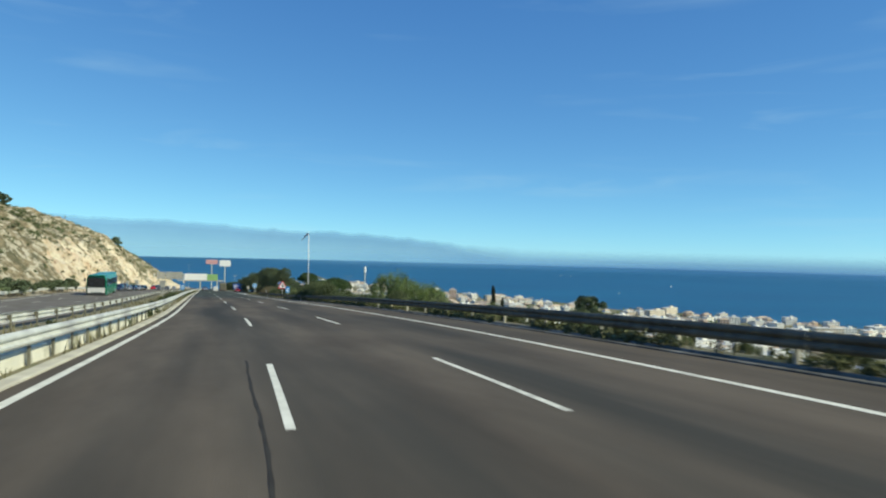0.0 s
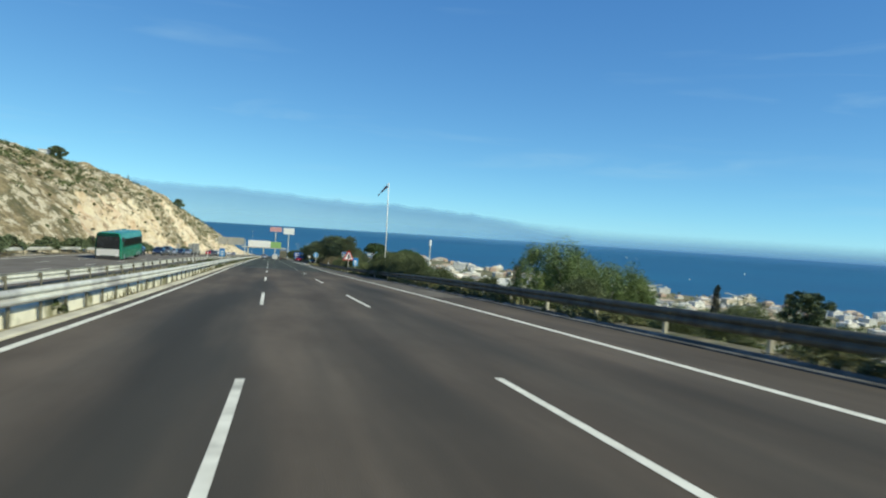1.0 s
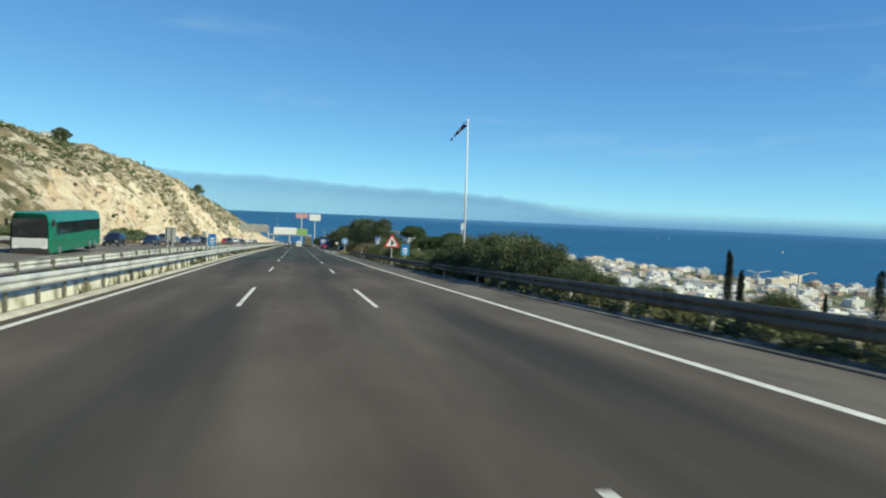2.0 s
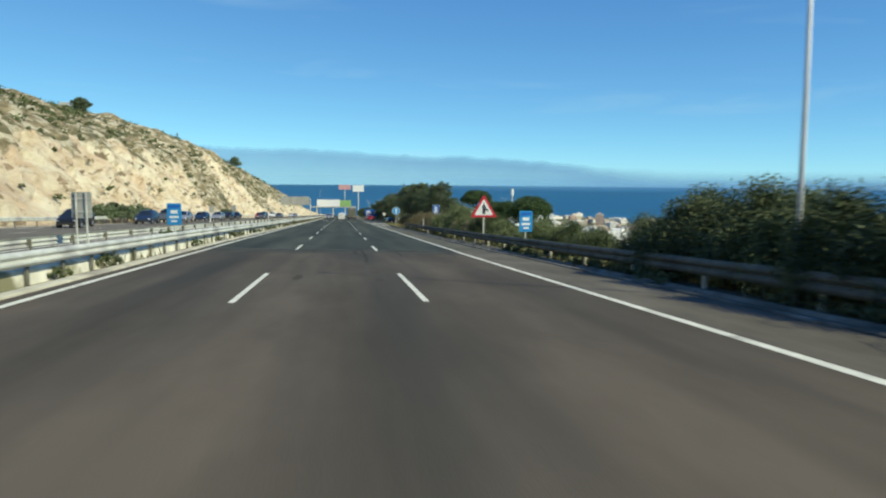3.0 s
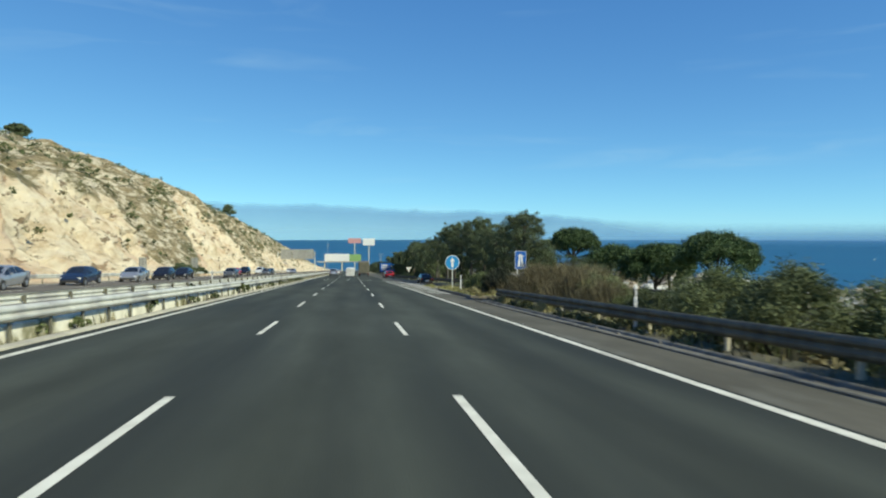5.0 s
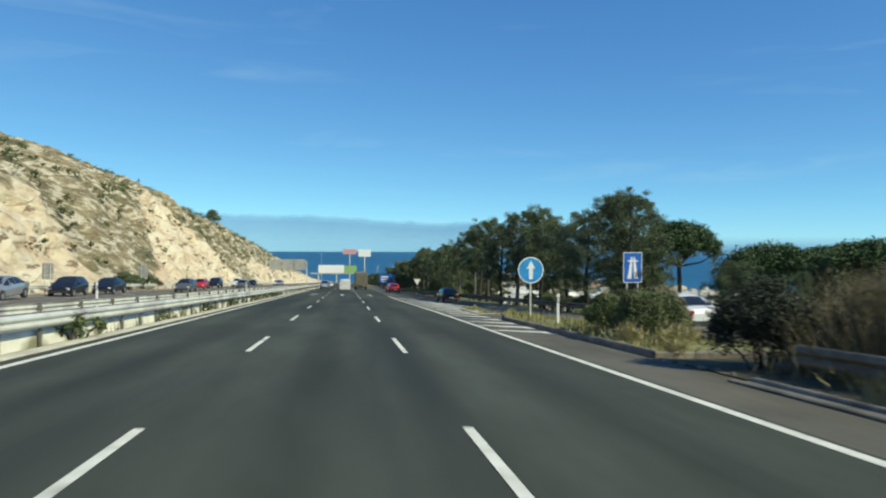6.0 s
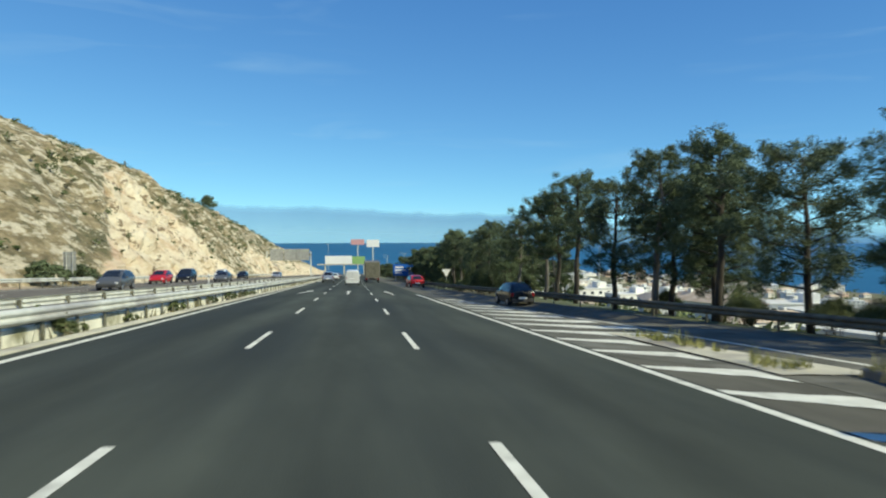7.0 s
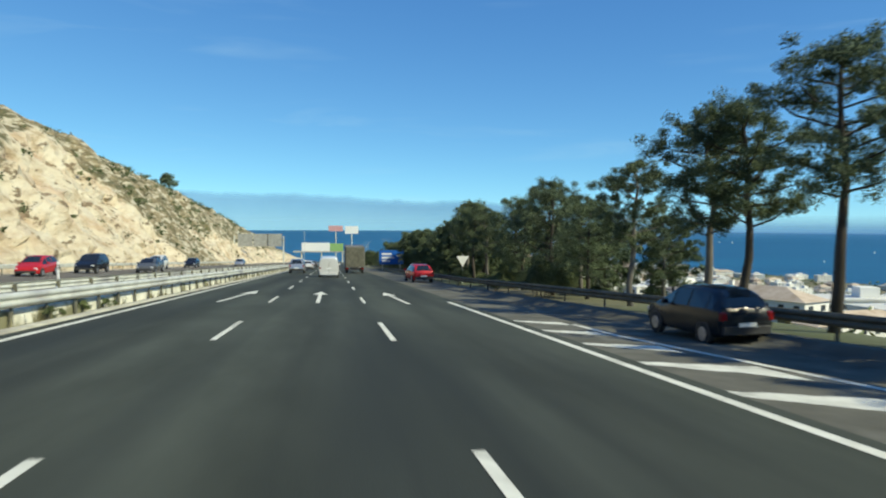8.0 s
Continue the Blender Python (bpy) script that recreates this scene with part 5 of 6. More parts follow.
def build_town():
    rnd = random.Random(21)
    kinds = [house(k, s) for s, k in enumerate(("villa", "villa", "villa", "block", "block", "slab", "tower", "row", "row", "low", "low", "block", "villa"))]
    used, taken, count = set(), [], {True: 0, False: 0}
    tries = 0
    while len(taken) < 580 and tries < 16000:
        tries += 1
        az, dist = radians(rnd.uniform(6, 51)), 125 + 1550 * rnd.random() ** 1.15
        x, y = dist * math.sin(az), 38 + dist * math.cos(az)
        if not 62 < x < coast(y) - 22 or (dist < 270 and az < 0.72):
            continue
        u = x / coast(y)
        k = rnd.choices(range(13), (1.6, 1.6, 1.6, 3, 3, 2.0, 0.7, 1.5, 1.5, 3, 3, 3, 1.5))[0]
        if u < 0.7 and k in (5, 6):
            continue
        if any((x - a) ** 2 + (y - c) ** 2 < (11 if k not in (5, 9, 10) and q not in (5, 9, 10) else 18) ** 2 for a, c, q in taken):
            continue
        small = k in (0, 1, 2, 7, 8, 12)
        if count[small] >= 290:
            continue
        count[small] += 1
        taken.append((x, y, k))
        plant(kinds[k], x, y, rnd.uniform(0.55, 0.85), rnd.choice((0, 90)) + rnd.uniform(-25, 25), first=kinds[k] not in used)
        used.add(kinds[k])
    # gardens and street trees between the houses
    m = Mesh()
    clumps = []
    for _ in range(1900):
        az, dist = radians(rnd.uniform(4, 52)), 60 + 1300 * rnd.random() ** 1.2
        x, y = dist * math.sin(az), 38 + dist * math.cos(az)
        if not 40 < x < coast(y) - 12:
            continue
        g = ground_at(x, y)
        r = rnd.uniform(1.2, 3.2)
        clumps.append(((g.x, g.y, g.z + r * 0.7), r))
    cloud = leaf_cloud(rnd, clumps, 1.1, 26, 0.9)
    tagged(part("garden_trees", fast_data(cloud, "garden_trees", LEAF_MIX), LEAF_MIX), "dark green garden trees scattered between the houses", "trees", kind="stuff")


build_town()


def build_scrub():
    """Low bushes over the hillside and along its foot, and on the near seaward slope."""
    rnd = random.Random(33)
    clumps, dry = [], []
    for _ in range(3000):
        y = rnd.uniform(90, 620)
        x = FOOT - rnd.uniform(2, 90)
        if bare(x, y) > 0.5 and rnd.random() < 0.62:
            continue
        p = at(x, y, hill(x, y))
        r = rnd.choice((0.25, 0.3, 0.35, 0.4, 0.5, 0.6, 0.8, 1.3))
        (clumps if rnd.random() < 0.75 else dry).append(((p.x, p.y, p.z + r * 0.35), r))
    for _ in range(420):
        y = rnd.uniform(150, 600)
        x = FOOT - rnd.uniform(8, 75)
        if bare(x, y) < 0.4:
            p = at(x, y, hill(x, y))
            for _ in range(3):
                r = rnd.uniform(0.5, 1.1)
                clumps.append(((p.x + rnd.gauss(0, 0.8), p.y + rnd.gauss(0, 0.8), p.z + r * 0.5), r))
    tagged(part("hill_scrub", fast_data(leaf_cloud(rnd, clumps, 0.34, 26, 0.7), "hill_scrub", LEAF_OLIVE), LEAF_OLIVE), "scattered low green shrubs on the dry hillside", "shrubs", kind="stuff")
    tagged(part("dry_scrub", fast_data(leaf_cloud(rnd, dry, 0.34, 26, 0.7), "dry_scrub", LEAF_DRY), LEAF_DRY), "scattered dry brown shrubs on the hillside", "shrubs", kind="stuff")
    clumps = []
    for _ in range(520):
        y = rnd.uniform(20, 330)
        x = right_edge(y) + 0.6 + abs(rnd.gauss(0, 14))
        g = ground_at(x, y)
        r = rnd.uniform(0.25, 0.7)
        clumps.append(((g.x, g.y, g.z + r * 0.4), r))
    tagged(part("slope_scrub", fast_data(leaf_cloud(rnd, clumps, 0.2, 60, 0.8), "slope_scrub", LEAF_DRY), LEAF_DRY), "dry grass and weeds on the seaward slope", "shrubs", kind="stuff")
    weeds = []
    for _ in range(1500):
        y = rnd.uniform(34, 209)
        x = rnd.uniform(7.75, 8.7)
        if noise.noise((x * 0.8, y * 0.22, 11)) < -0.05:
            continue
        p = at(x, y, 0.0)
        r = rnd.uniform(0.08, 0.26)
        weeds.append(((p.x, p.y, p.z + r * 0.6), r))
    tagged(part("verge_weeds", fast_data(leaf_cloud(rnd, weeds, 0.07, 46, 1.0, 2.2), "verge_weeds", WEED), WEED), "low green weeds along the foot of the crash barrier", "weeds", kind="stuff")
    stones = Mesh()
    for _ in range(55):
        y = rnd.uniform(150, 213)
        p = at(7.62 + rnd.gauss(0, 0.13), y, 0.02)
        s = rnd.uniform(0.04, 0.17)
        stones.box((p.x, p.y, p.z), (s, s * rnd.uniform(0.8, 2.6), s * 0.45), rnd.uniform(-0.5, 0.5), 0.8, s * 0.12)
    tagged(part("rubble", stones, KERB), "broken pale concrete lumps along the edge of the shoulder", "rubble", kind="stuff")
    # dry grass in the median and under the barriers
    vs = Mesh()
    for _ in range(7000):
        y = rnd.uniform(26, 300)
        x = rnd.uniform(-7.6, -6.82)
        k = noise.noise((x * 0.5, y * 0.12, 21))
        if k < -0.2:
            continue
        p = at(x, y, -0.03)
        h, a = rnd.uniform(0.22, 0.5) + 0.2 * k, rnd.uniform(0, 6.3)
        dx, dy = math.cos(a) * 0.03, math.sin(a) * 0.03
        vs.add([(p.x - dx, p.y - dy, p.z), (p.x + dx, p.y + dy, p.z), (p.x + rnd.uniform(-0.15, 0.15), p.y + rnd.uniform(-0.15, 0.15), p.z + h)], [(0, 1, 2)])
    for _ in range(9000):
        k = rnd.random()
        y = rnd.uniform(20, 330)
        x = rnd.uniform(-6.36, -6.15) if k < 0.12 else (rnd.uniform(-10, -7.1) if k < 0.65 else rnd.uniform(7.9, 9.3) if y < 204 else rnd.uniform(7.8, 10))
        if x > 0 and y > 234:
            continue
        if noise.noise((x * 0.3, y * 0.16, 2)) < -0.02:
            continue
        p = at(x, y, 0.0 if y < 205 or x < 0 else 0.12)
        h, a = rnd.uniform(0.12, 0.42), rnd.uniform(0, 6.3)
        dx, dy = math.cos(a) * 0.035, math.sin(a) * 0.035
        lx, ly = rnd.uniform(-0.12, 0.12), rnd.uniform(-0.12, 0.12)
        vs.add([(p.x - dx, p.y - dy, p.z - 0.03), (p.x + dx, p.y + dy, p.z - 0.03), (p.x + lx, p.y + ly, p.z + h)], [(0, 1, 2)])
    tufts = Mesh()
    for _ in range(5200):
        y = rnd.uniform(213, 243)
        x = rnd.uniform(ISLAND_L(y) - 0.05, ISLAND_R(y)) if y < 234.5 else rnd.uniform(7.5, 8.9)
        if y > 234.5 and noise.noise((x * 1.3, y * 0.8, 5)) < 0.27:
            continue
        p = at(x, y, 0.1)
        h, a = rnd.uniform(0.08, 0.3) * (1.3 if noise.noise((x, y * 0.5, 8)) > 0.1 else 0.7), rnd.uniform(0, 6.3)
        dx, dy = math.cos(a) * 0.025, math.sin(a) * 0.025
        tufts.add([(p.x - dx, p.y - dy, p.z - 0.04), (p.x + dx, p.y + dy, p.z - 0.04), (p.x + rnd.uniform(-0.1, 0.1), p.y + rnd.uniform(-0.1, 0.1), p.z + h)], [(0, 1, 2)])
    tagged(part("island_grass", fast_data(tufts, "island_grass", TUFT), TUFT), "uneven yellow-green grass on the traffic island", "grass", kind="stuff")
    tagged(part("dry_grass", fast_data(vs, "dry_grass", LEAF_DRY), LEAF_DRY), "tufts of dry grass under the barriers and in the median", "grass", kind="stuff")


build_scrub()

MED = "bushes in the median and at the foot of the rock"
med = bush("median_bush", "low green bush growing by the concrete", 140, 1.5, 0.75, LEAF_OLIVE, 0.1, 20, 45, group=MED)
rnd = random.Random(44)
first = True
for y in (62, 70, 78.5, 84, 103, 117, 128, 142, 156, 163, 171, 178, 188, 197, 205, 214, 222, 233, 241, 250, 262, 271, 283, 300):
    x = rnd.choice((-7.0, -7.6, -8.3))
    m = Matrix.Translation(at(x, y, -0.05)) @ Matrix.Rotation(rnd.uniform(0, 6), 4, "Z")
    s = rnd.uniform(0.55, 1.05)
    c = med if first else copy_thing(med, m)
    c.matrix_basis = m @ Matrix.Diagonal((s, s * 1.2, s, 1))
    first = False
for y, s in ((216.6, 1.3), (203.0, 0.6), (233.5, 0.7), (166, 0.55), (252, 0.8), (190, 0.5), (136, 0.5), (139.5, 0.75), (152, 0.6), (158, 0.45), (172.5, 0.7), (177, 0.4), (183, 0.65), (208, 0.5), (225, 0.45), (242, 0.6), (246.5, 0.45), (259, 0.7), (264, 0.9), (268.5, 0.6), (273, 0.5)):
    m = Matrix.Translation(at(-6.42, y, -0.02)) @ Matrix.Diagonal((0.55 * s + 0.15, 1.1 * s, 0.75 * s + 0.1, 1))
    copy_thing(med, m).matrix_basis = m
shrub = bush("hedge_bush", "dark green hedge bush at the foot of the cutting", 141, 4.2, 2.6, LEAF_DARK, 0.22, 30, 70, group=MED)
first = True
for y in (128, 133, 139, 150, 162, 166, 171, 199, 203, 207, 211, 215, 218.5, 289, 296):
    m = Matrix.Translation(at(-25.6 + rnd.uniform(-0.5, 0.5), y, -0.1)) @ Matrix.Rotation(rnd.uniform(0, 6), 4, "Z")
    s = rnd.uniform(0.8, 1.0)
    c = shrub if first else copy_thing(shrub, m)
    c.matrix_basis = m @ Matrix.Diagonal((s, s, s, 1))
    first = False


def hill_spot(x, y, dh=0.0):
    return Matrix.Translation(at(x, y, hill(x, y) + dh))


lone = bush("carob_tree", "lone round dark tree on the ridge of the hill", 150, 5.6, 6.6, LEAF_DARK, 0.4, 40, 60, category="tree")
lone.matrix_basis = hill_spot(-54, 502, -0.6)
hilltop = tree("carob_tree", "dark tree beside a white hut on the hilltop", 151, 6.0, 2.0, 0.25, LEAF_DARK, BARK, 0.35, 90, limbs=11)
hilltop.matrix_basis = hill_spot(-82.6, 363.6, -1.0)
copy_thing(hilltop, hill_spot(-78, 352, -1.5) @ Matrix.Rotation(1.2, 4, "Z"))
hut = thing("hut", "small white hut on the hilltop", "hut", m=hill_spot(-86, 366, 0))
part("wall", Mesh().box((0, 0, 0.9), (5, 4, 3.4)), WALLS[0], hut)
part("roof", Mesh().box((0, 0, 2.7), (5.4, 4.4, 0.25)), ROOF_FLAT, hut)


def pylon(x, y, h):
    t = thing("pylon", "thin steel lattice mast on the ridge", "mast", "masts on the ridge", m=hill_spot(x, y, -0.5))
    for sx, sy in ((-1, -1), (1, -1), (1, 1), (-1, 1)):
        part("leg", Mesh().tube([(sx * 0.8, sy * 0.8, 0), (sx * 0.12, sy * 0.12, h)], 0.07, 5), STEEL_DARK, t)
    for i in range(6):
        a, b = 0.8 - 0.68 * i / 6, 0.8 - 0.68 * (i + 1) / 6
        for s in (-1, 1):
            part("brace", Mesh().tube([(-a, s * a, h * i / 6), (b, s * b, h * (i + 1) / 6)], 0.04, 4), STEEL_DARK, t)
    for z in (0.72, 0.88):
        part("cross_arm", Mesh().box((0, 0, h * z), (3.0 - 1.2 * z, 0.15, 0.15)), STEEL_DARK, t)


pylon(-79, 486, 9)


def build_far():
    rnd = random.Random(60)
    # mountains across the bay, with haze put into colour, faint glow and alpha
    hz = material("far mountains with haze in colour", (0.105, 0.215, 0.35), (0.12, 0.237, 0.375), 0.002, 1.0, spec=0.0, emit=0.5)
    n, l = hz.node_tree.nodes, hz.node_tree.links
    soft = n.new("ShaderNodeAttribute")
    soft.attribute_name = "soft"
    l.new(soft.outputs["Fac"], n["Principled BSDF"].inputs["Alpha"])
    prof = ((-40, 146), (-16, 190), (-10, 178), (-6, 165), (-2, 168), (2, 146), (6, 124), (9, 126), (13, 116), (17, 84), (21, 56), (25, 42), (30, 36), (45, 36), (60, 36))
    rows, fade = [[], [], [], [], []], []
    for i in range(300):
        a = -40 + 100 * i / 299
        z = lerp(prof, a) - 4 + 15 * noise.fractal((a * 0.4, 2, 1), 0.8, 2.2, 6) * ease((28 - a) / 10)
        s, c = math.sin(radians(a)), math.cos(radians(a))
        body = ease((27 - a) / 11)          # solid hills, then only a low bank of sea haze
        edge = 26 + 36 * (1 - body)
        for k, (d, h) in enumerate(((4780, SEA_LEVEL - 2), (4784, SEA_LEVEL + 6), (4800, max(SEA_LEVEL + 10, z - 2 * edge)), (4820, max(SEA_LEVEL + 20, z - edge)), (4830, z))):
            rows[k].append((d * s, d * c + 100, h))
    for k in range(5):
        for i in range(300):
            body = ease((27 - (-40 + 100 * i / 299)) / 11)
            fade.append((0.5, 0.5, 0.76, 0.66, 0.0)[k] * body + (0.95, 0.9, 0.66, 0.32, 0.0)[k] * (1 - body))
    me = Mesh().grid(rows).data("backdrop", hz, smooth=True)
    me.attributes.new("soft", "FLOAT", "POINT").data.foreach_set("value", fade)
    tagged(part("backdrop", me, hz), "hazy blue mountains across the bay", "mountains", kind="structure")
    # a curved see-through sheet, faintly glowing, added as haze over the open sea
    haze = material("glowing haze sheet", (0.17, 0.36, 0.54), (0.18, 0.375, 0.555), 0.001, 1.0, spec=0.0, emit=0.5)
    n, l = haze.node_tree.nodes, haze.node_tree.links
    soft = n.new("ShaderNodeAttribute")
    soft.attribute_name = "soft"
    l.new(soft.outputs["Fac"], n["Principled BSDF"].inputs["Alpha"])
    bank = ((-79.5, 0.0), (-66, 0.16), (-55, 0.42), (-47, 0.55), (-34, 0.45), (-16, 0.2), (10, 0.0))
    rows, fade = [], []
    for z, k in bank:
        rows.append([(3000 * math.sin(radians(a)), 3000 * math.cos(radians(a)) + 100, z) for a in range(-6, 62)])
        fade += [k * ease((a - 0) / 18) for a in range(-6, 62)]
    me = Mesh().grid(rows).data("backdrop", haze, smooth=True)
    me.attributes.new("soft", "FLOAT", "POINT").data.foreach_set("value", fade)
    tagged(part("backdrop", me, haze), "pale blue glowing sheet added as haze low over the sea horizon", "haze", kind="structure")
    # a white-topped mast in the town and sailing boats on the sea
    w = thing("mast", "slim white mast standing over the town", "mast", m=Matrix.Translation(ground_at(128, 645)))
    top = at(128, 645, 24).z - ground_at(128, 645).z
    part("pole", Mesh().tube([(0, 0, -1), (0, 0, top)], [0.6, 0.45], 8), STEEL, w)
    part("head", Mesh().tube([(0, 0, top - 5), (0, 0, top)], [1.2, 1.0], 8), SIGN_WHITE, w)
    for x, y, s in ((1231, 2376, 0.4), (1246, 2326, 0.38), (812, 1324, 0.26), (1166, 1633, 0.36)):
        t = thing("sailing_boat", "small white sailing boat on the sea", "boat", "boats on the sea", m=Matrix.Translation((x, y, SEA_LEVEL)) @ Matrix.Diagonal((s, s, s, 1)))
        part("hull", Mesh().grid([[(xx, -1.4 * w_, 1.3), (xx, -1.0 * w_, 0.2), (xx, 0, -0.4), (xx, 1.0 * w_, 0.2), (xx, 1.4 * w_, 1.3), (xx, 0, 1.35), (xx, -1.4 * w_, 1.3)] for xx, w_ in ((-5, 0.7), (-2, 1.0), (2, 0.9), (5.5, 0.05))]), SIGN_WHITE, t)
        part("spar", Mesh().tube([(0.5, 0, 1), (0.5, 0, 15)], 0.12, 6), STEEL, t)
        part("mainsail", Mesh().add([(0.3, 0, 2.4), (-4.6, 0.4, 2.4), (0.3, 0, 14.6), (-2.2, 0.7, 6)], [(0, 1, 3), (1, 2, 3), (0, 3, 2)]), SIGN_WHITE, t)
        part("jib", Mesh().add([(0.8, 0, 2.0), (5.2, 0, 1.8), (0.8, 0, 12.5), (1.8, 0.4, 5)], [(0, 1, 3), (1, 2, 3), (0, 3, 2)]), SIGN_WHITE, t)
    # footbridge with white and green cladding
    b = thing("bridge", "bridge across the motorway with white and green cladding", "bridge", m=stand(0, 850))
    part("deck", Mesh().box((-8, 0, 8.9), (46, 3.4, 0.9)), CONCRETE, b)
    part("cladding", Mesh().box((-12.5, -1.8, 12.9), (23, 0.3, 7.0)), SIGN_WHITE, b, "white cladding")
    part("cladding", Mesh().box((4.6, -1.8, 12.6), (11, 0.3, 6.4)), material("green cladding", (0.2, 0.36, 0.12), (0.28, 0.45, 0.17), 1.0, 0.7), b, "green cladding")
    for x in (-24, -7.8, 9.5):
        part("pier", Mesh().box((x, 0, 4), (1.2, 2.2, 9)), CONCRETE, b)
    for x, y, w, h, z, mat, lab in ((4.5, 957, 14, 5.5, 33, material("faded red", (0.5, 0.26, 0.27), (0.6, 0.34, 0.34), 1.0, 0.6), "red roadside billboard on a mast"), (20, 957, 13, 7.5, 32, SIGN_WHITE, "white roadside billboard on a mast")):
        s = thing("billboard", lab, "billboard", m=stand(x, y))
        part("panel", Mesh().box((0, 0, z), (w, 0.5, h), bevel=0.1), mat, s)
        part("frame", Mesh().box((0, 0.5, z), (w * 0.96, 0.4, h * 0.9)), STEEL_DARK, s)
        part("mast", Mesh().tube([(0, 0.5, -2), (0, 0.5, z)], 0.6, 8), STEEL, s)
    # sign gantry of the opposite carriageway, seen from behind
    g = thing("sign_gantry", "grey back of an overhead sign gantry across the opposite carriageway", "gantry", m=stand(-24, 500))
    for x in (-8.2, 8.2):
        part("pole", Mesh().box((x, 0, 4.5), (0.45, 0.45, 9.6)), STEEL, g)
    part("girder", Mesh().box((0, 0.3, 8.0), (17, 0.6, 0.9)), STEEL_DARK, g)
    for x in (-4.6, 0.6, 5.2):
        part("panel", Mesh().box((x, 0, 8.0), (4.9, 0.2, 4.4)), SIGN_BACK, g)
    # lamp posts
    def lamp(x, y, h, slope=False):
        s = thing("street_lamp", "tall grey lamp post with two arms", "street lamp", "far street lamps", m=Matrix.Translation(ground_at(x, y)) if slope else stand(x, y))
        part("pole", Mesh().tube([(0, 0, -1), (0, 0, h)], [0.14, 0.08], 6), STEEL, s)
        for k in (-1, 1):
            a = part("arm", Mesh().tube([(0, 0, h - 0.1), (k * 1.5, 0, h + 0.25)], 0.05, 5), STEEL, s)
            part("lamp_head", Mesh().box((k * 1.7, 0, h + 0.25), (0.7, 0.25, 0.14), bevel=0.03), SIGN_BACK, a)
    for x, y, h in ((-17, 720, 21), (20, 640, 12), (24, 560, 11), (22, 700, 12), (26, 480, 10), (70, 420, 10)):
        lamp(x, y, h)
    for x, y, h in ((58, 146, 9.5), (52, 158, 8.5), (70, 190, 10), (85, 168, 9), (62, 232, 9)):
        lamp(x, y, h, True)


build_far()


# ---------------------------------------------------------------- vehicles
def paint(name, c, rough=0.25, metal=0.2):
    return material("car paint " + name, c, tuple(min(1, v * 1.12 + 0.004) for v in c), 0.7, rough, metal=metal, spec=0.6)


STYLES = {  # stations from the tail: along, floor, belt, roof, half widths at floor, belt and roof
    "hatch": [(0.0, 0.42, 0.72, 0.78, 0.62, 0.74, 0.66), (0.1, 0.3, 0.92, 1.0, 0.76, 0.82, 0.68), (0.3, 0.26, 0.95, 1.25, 0.8, 0.85, 0.64), (0.62, 0.24, 0.94, 1.43, 0.82, 0.865, 0.6), (1.5, 0.22, 0.92, 1.48, 0.82, 0.87, 0.62), (2.3, 0.22, 0.9, 1.44, 0.82, 0.87, 0.62), (3.05, 0.22, 0.88, 1.02, 0.82, 0.86, 0.68), (3.6, 0.24, 0.8, 0.86, 0.8, 0.82, 0.66), (3.95, 0.28, 0.66, 0.7, 0.72, 0.74, 0.58), (4.05, 0.36, 0.56, 0.58, 0.6, 0.64, 0.52)],
    "sedan": [(0.0, 0.4, 0.78, 0.84, 0.66, 0.76, 0.66), (0.12, 0.3, 0.95, 1.0, 0.78, 0.84, 0.7), (0.7, 0.25, 0.97, 1.04, 0.82, 0.87, 0.7), (1.25, 0.23, 0.95, 1.38, 0.82, 0.88, 0.6), (2.0, 0.22, 0.93, 1.45, 0.83, 0.88, 0.62), (2.7, 0.22, 0.91, 1.41, 0.83, 0.88, 0.62), (3.45, 0.22, 0.89, 1.0, 0.82, 0.87, 0.7), (4.1, 0.24, 0.8, 0.85, 0.8, 0.83, 0.66), (4.45, 0.28, 0.66, 0.7, 0.72, 0.75, 0.58), (4.55, 0.36, 0.56, 0.58, 0.6, 0.64, 0.52)],
    "suv": [(0.0, 0.5, 0.85, 0.95, 0.7, 0.8, 0.7), (0.1, 0.38, 1.05, 1.2, 0.8, 0.87, 0.72), (0.3, 0.34, 1.08, 1.5, 0.84, 0.9, 0.68), (0.55, 0.32, 1.08, 1.68, 0.86, 0.91, 0.66), (1.6, 0.3, 1.06, 1.72, 0.86, 0.92, 0.67), (2.5, 0.3, 1.04, 1.66, 0.86, 0.92, 0.67), (3.2, 0.3, 1.02, 1.18, 0.86, 0.91, 0.74), (3.9, 0.32, 0.96, 1.02, 0.84, 0.88, 0.72), (4.3, 0.36, 0.8, 0.85, 0.76, 0.8, 0.64), (4.4, 0.44, 0.66, 0.7, 0.64, 0.7, 0.56)],
    "van": [(0.0, 0.42, 1.1, 1.86, 0.8, 0.86, 0.72), (0.06, 0.32, 1.12, 1.94, 0.84, 0.9, 0.76), (0.4, 0.28, 1.12, 1.98, 0.86, 0.92, 0.78), (1.6, 0.26, 1.12, 2.0, 0.86, 0.92, 0.79), (2.7, 0.26, 1.1, 1.97, 0.86, 0.92, 0.78), (3.25, 0.26, 1.06, 1.8, 0.86, 0.91, 0.74), (3.85, 0.26, 1.02, 1.15, 0.85, 0.9, 0.74), (4.25, 0.3, 0.92, 0.96, 0.8, 0.84, 0.68), (4.4, 0.4, 0.7, 0.74, 0.66, 0.72, 0.58)],
}
CABIN = {"hatch": (2, 6), "sedan": (2, 6), "suv": (1, 6), "van": (3, 6)}


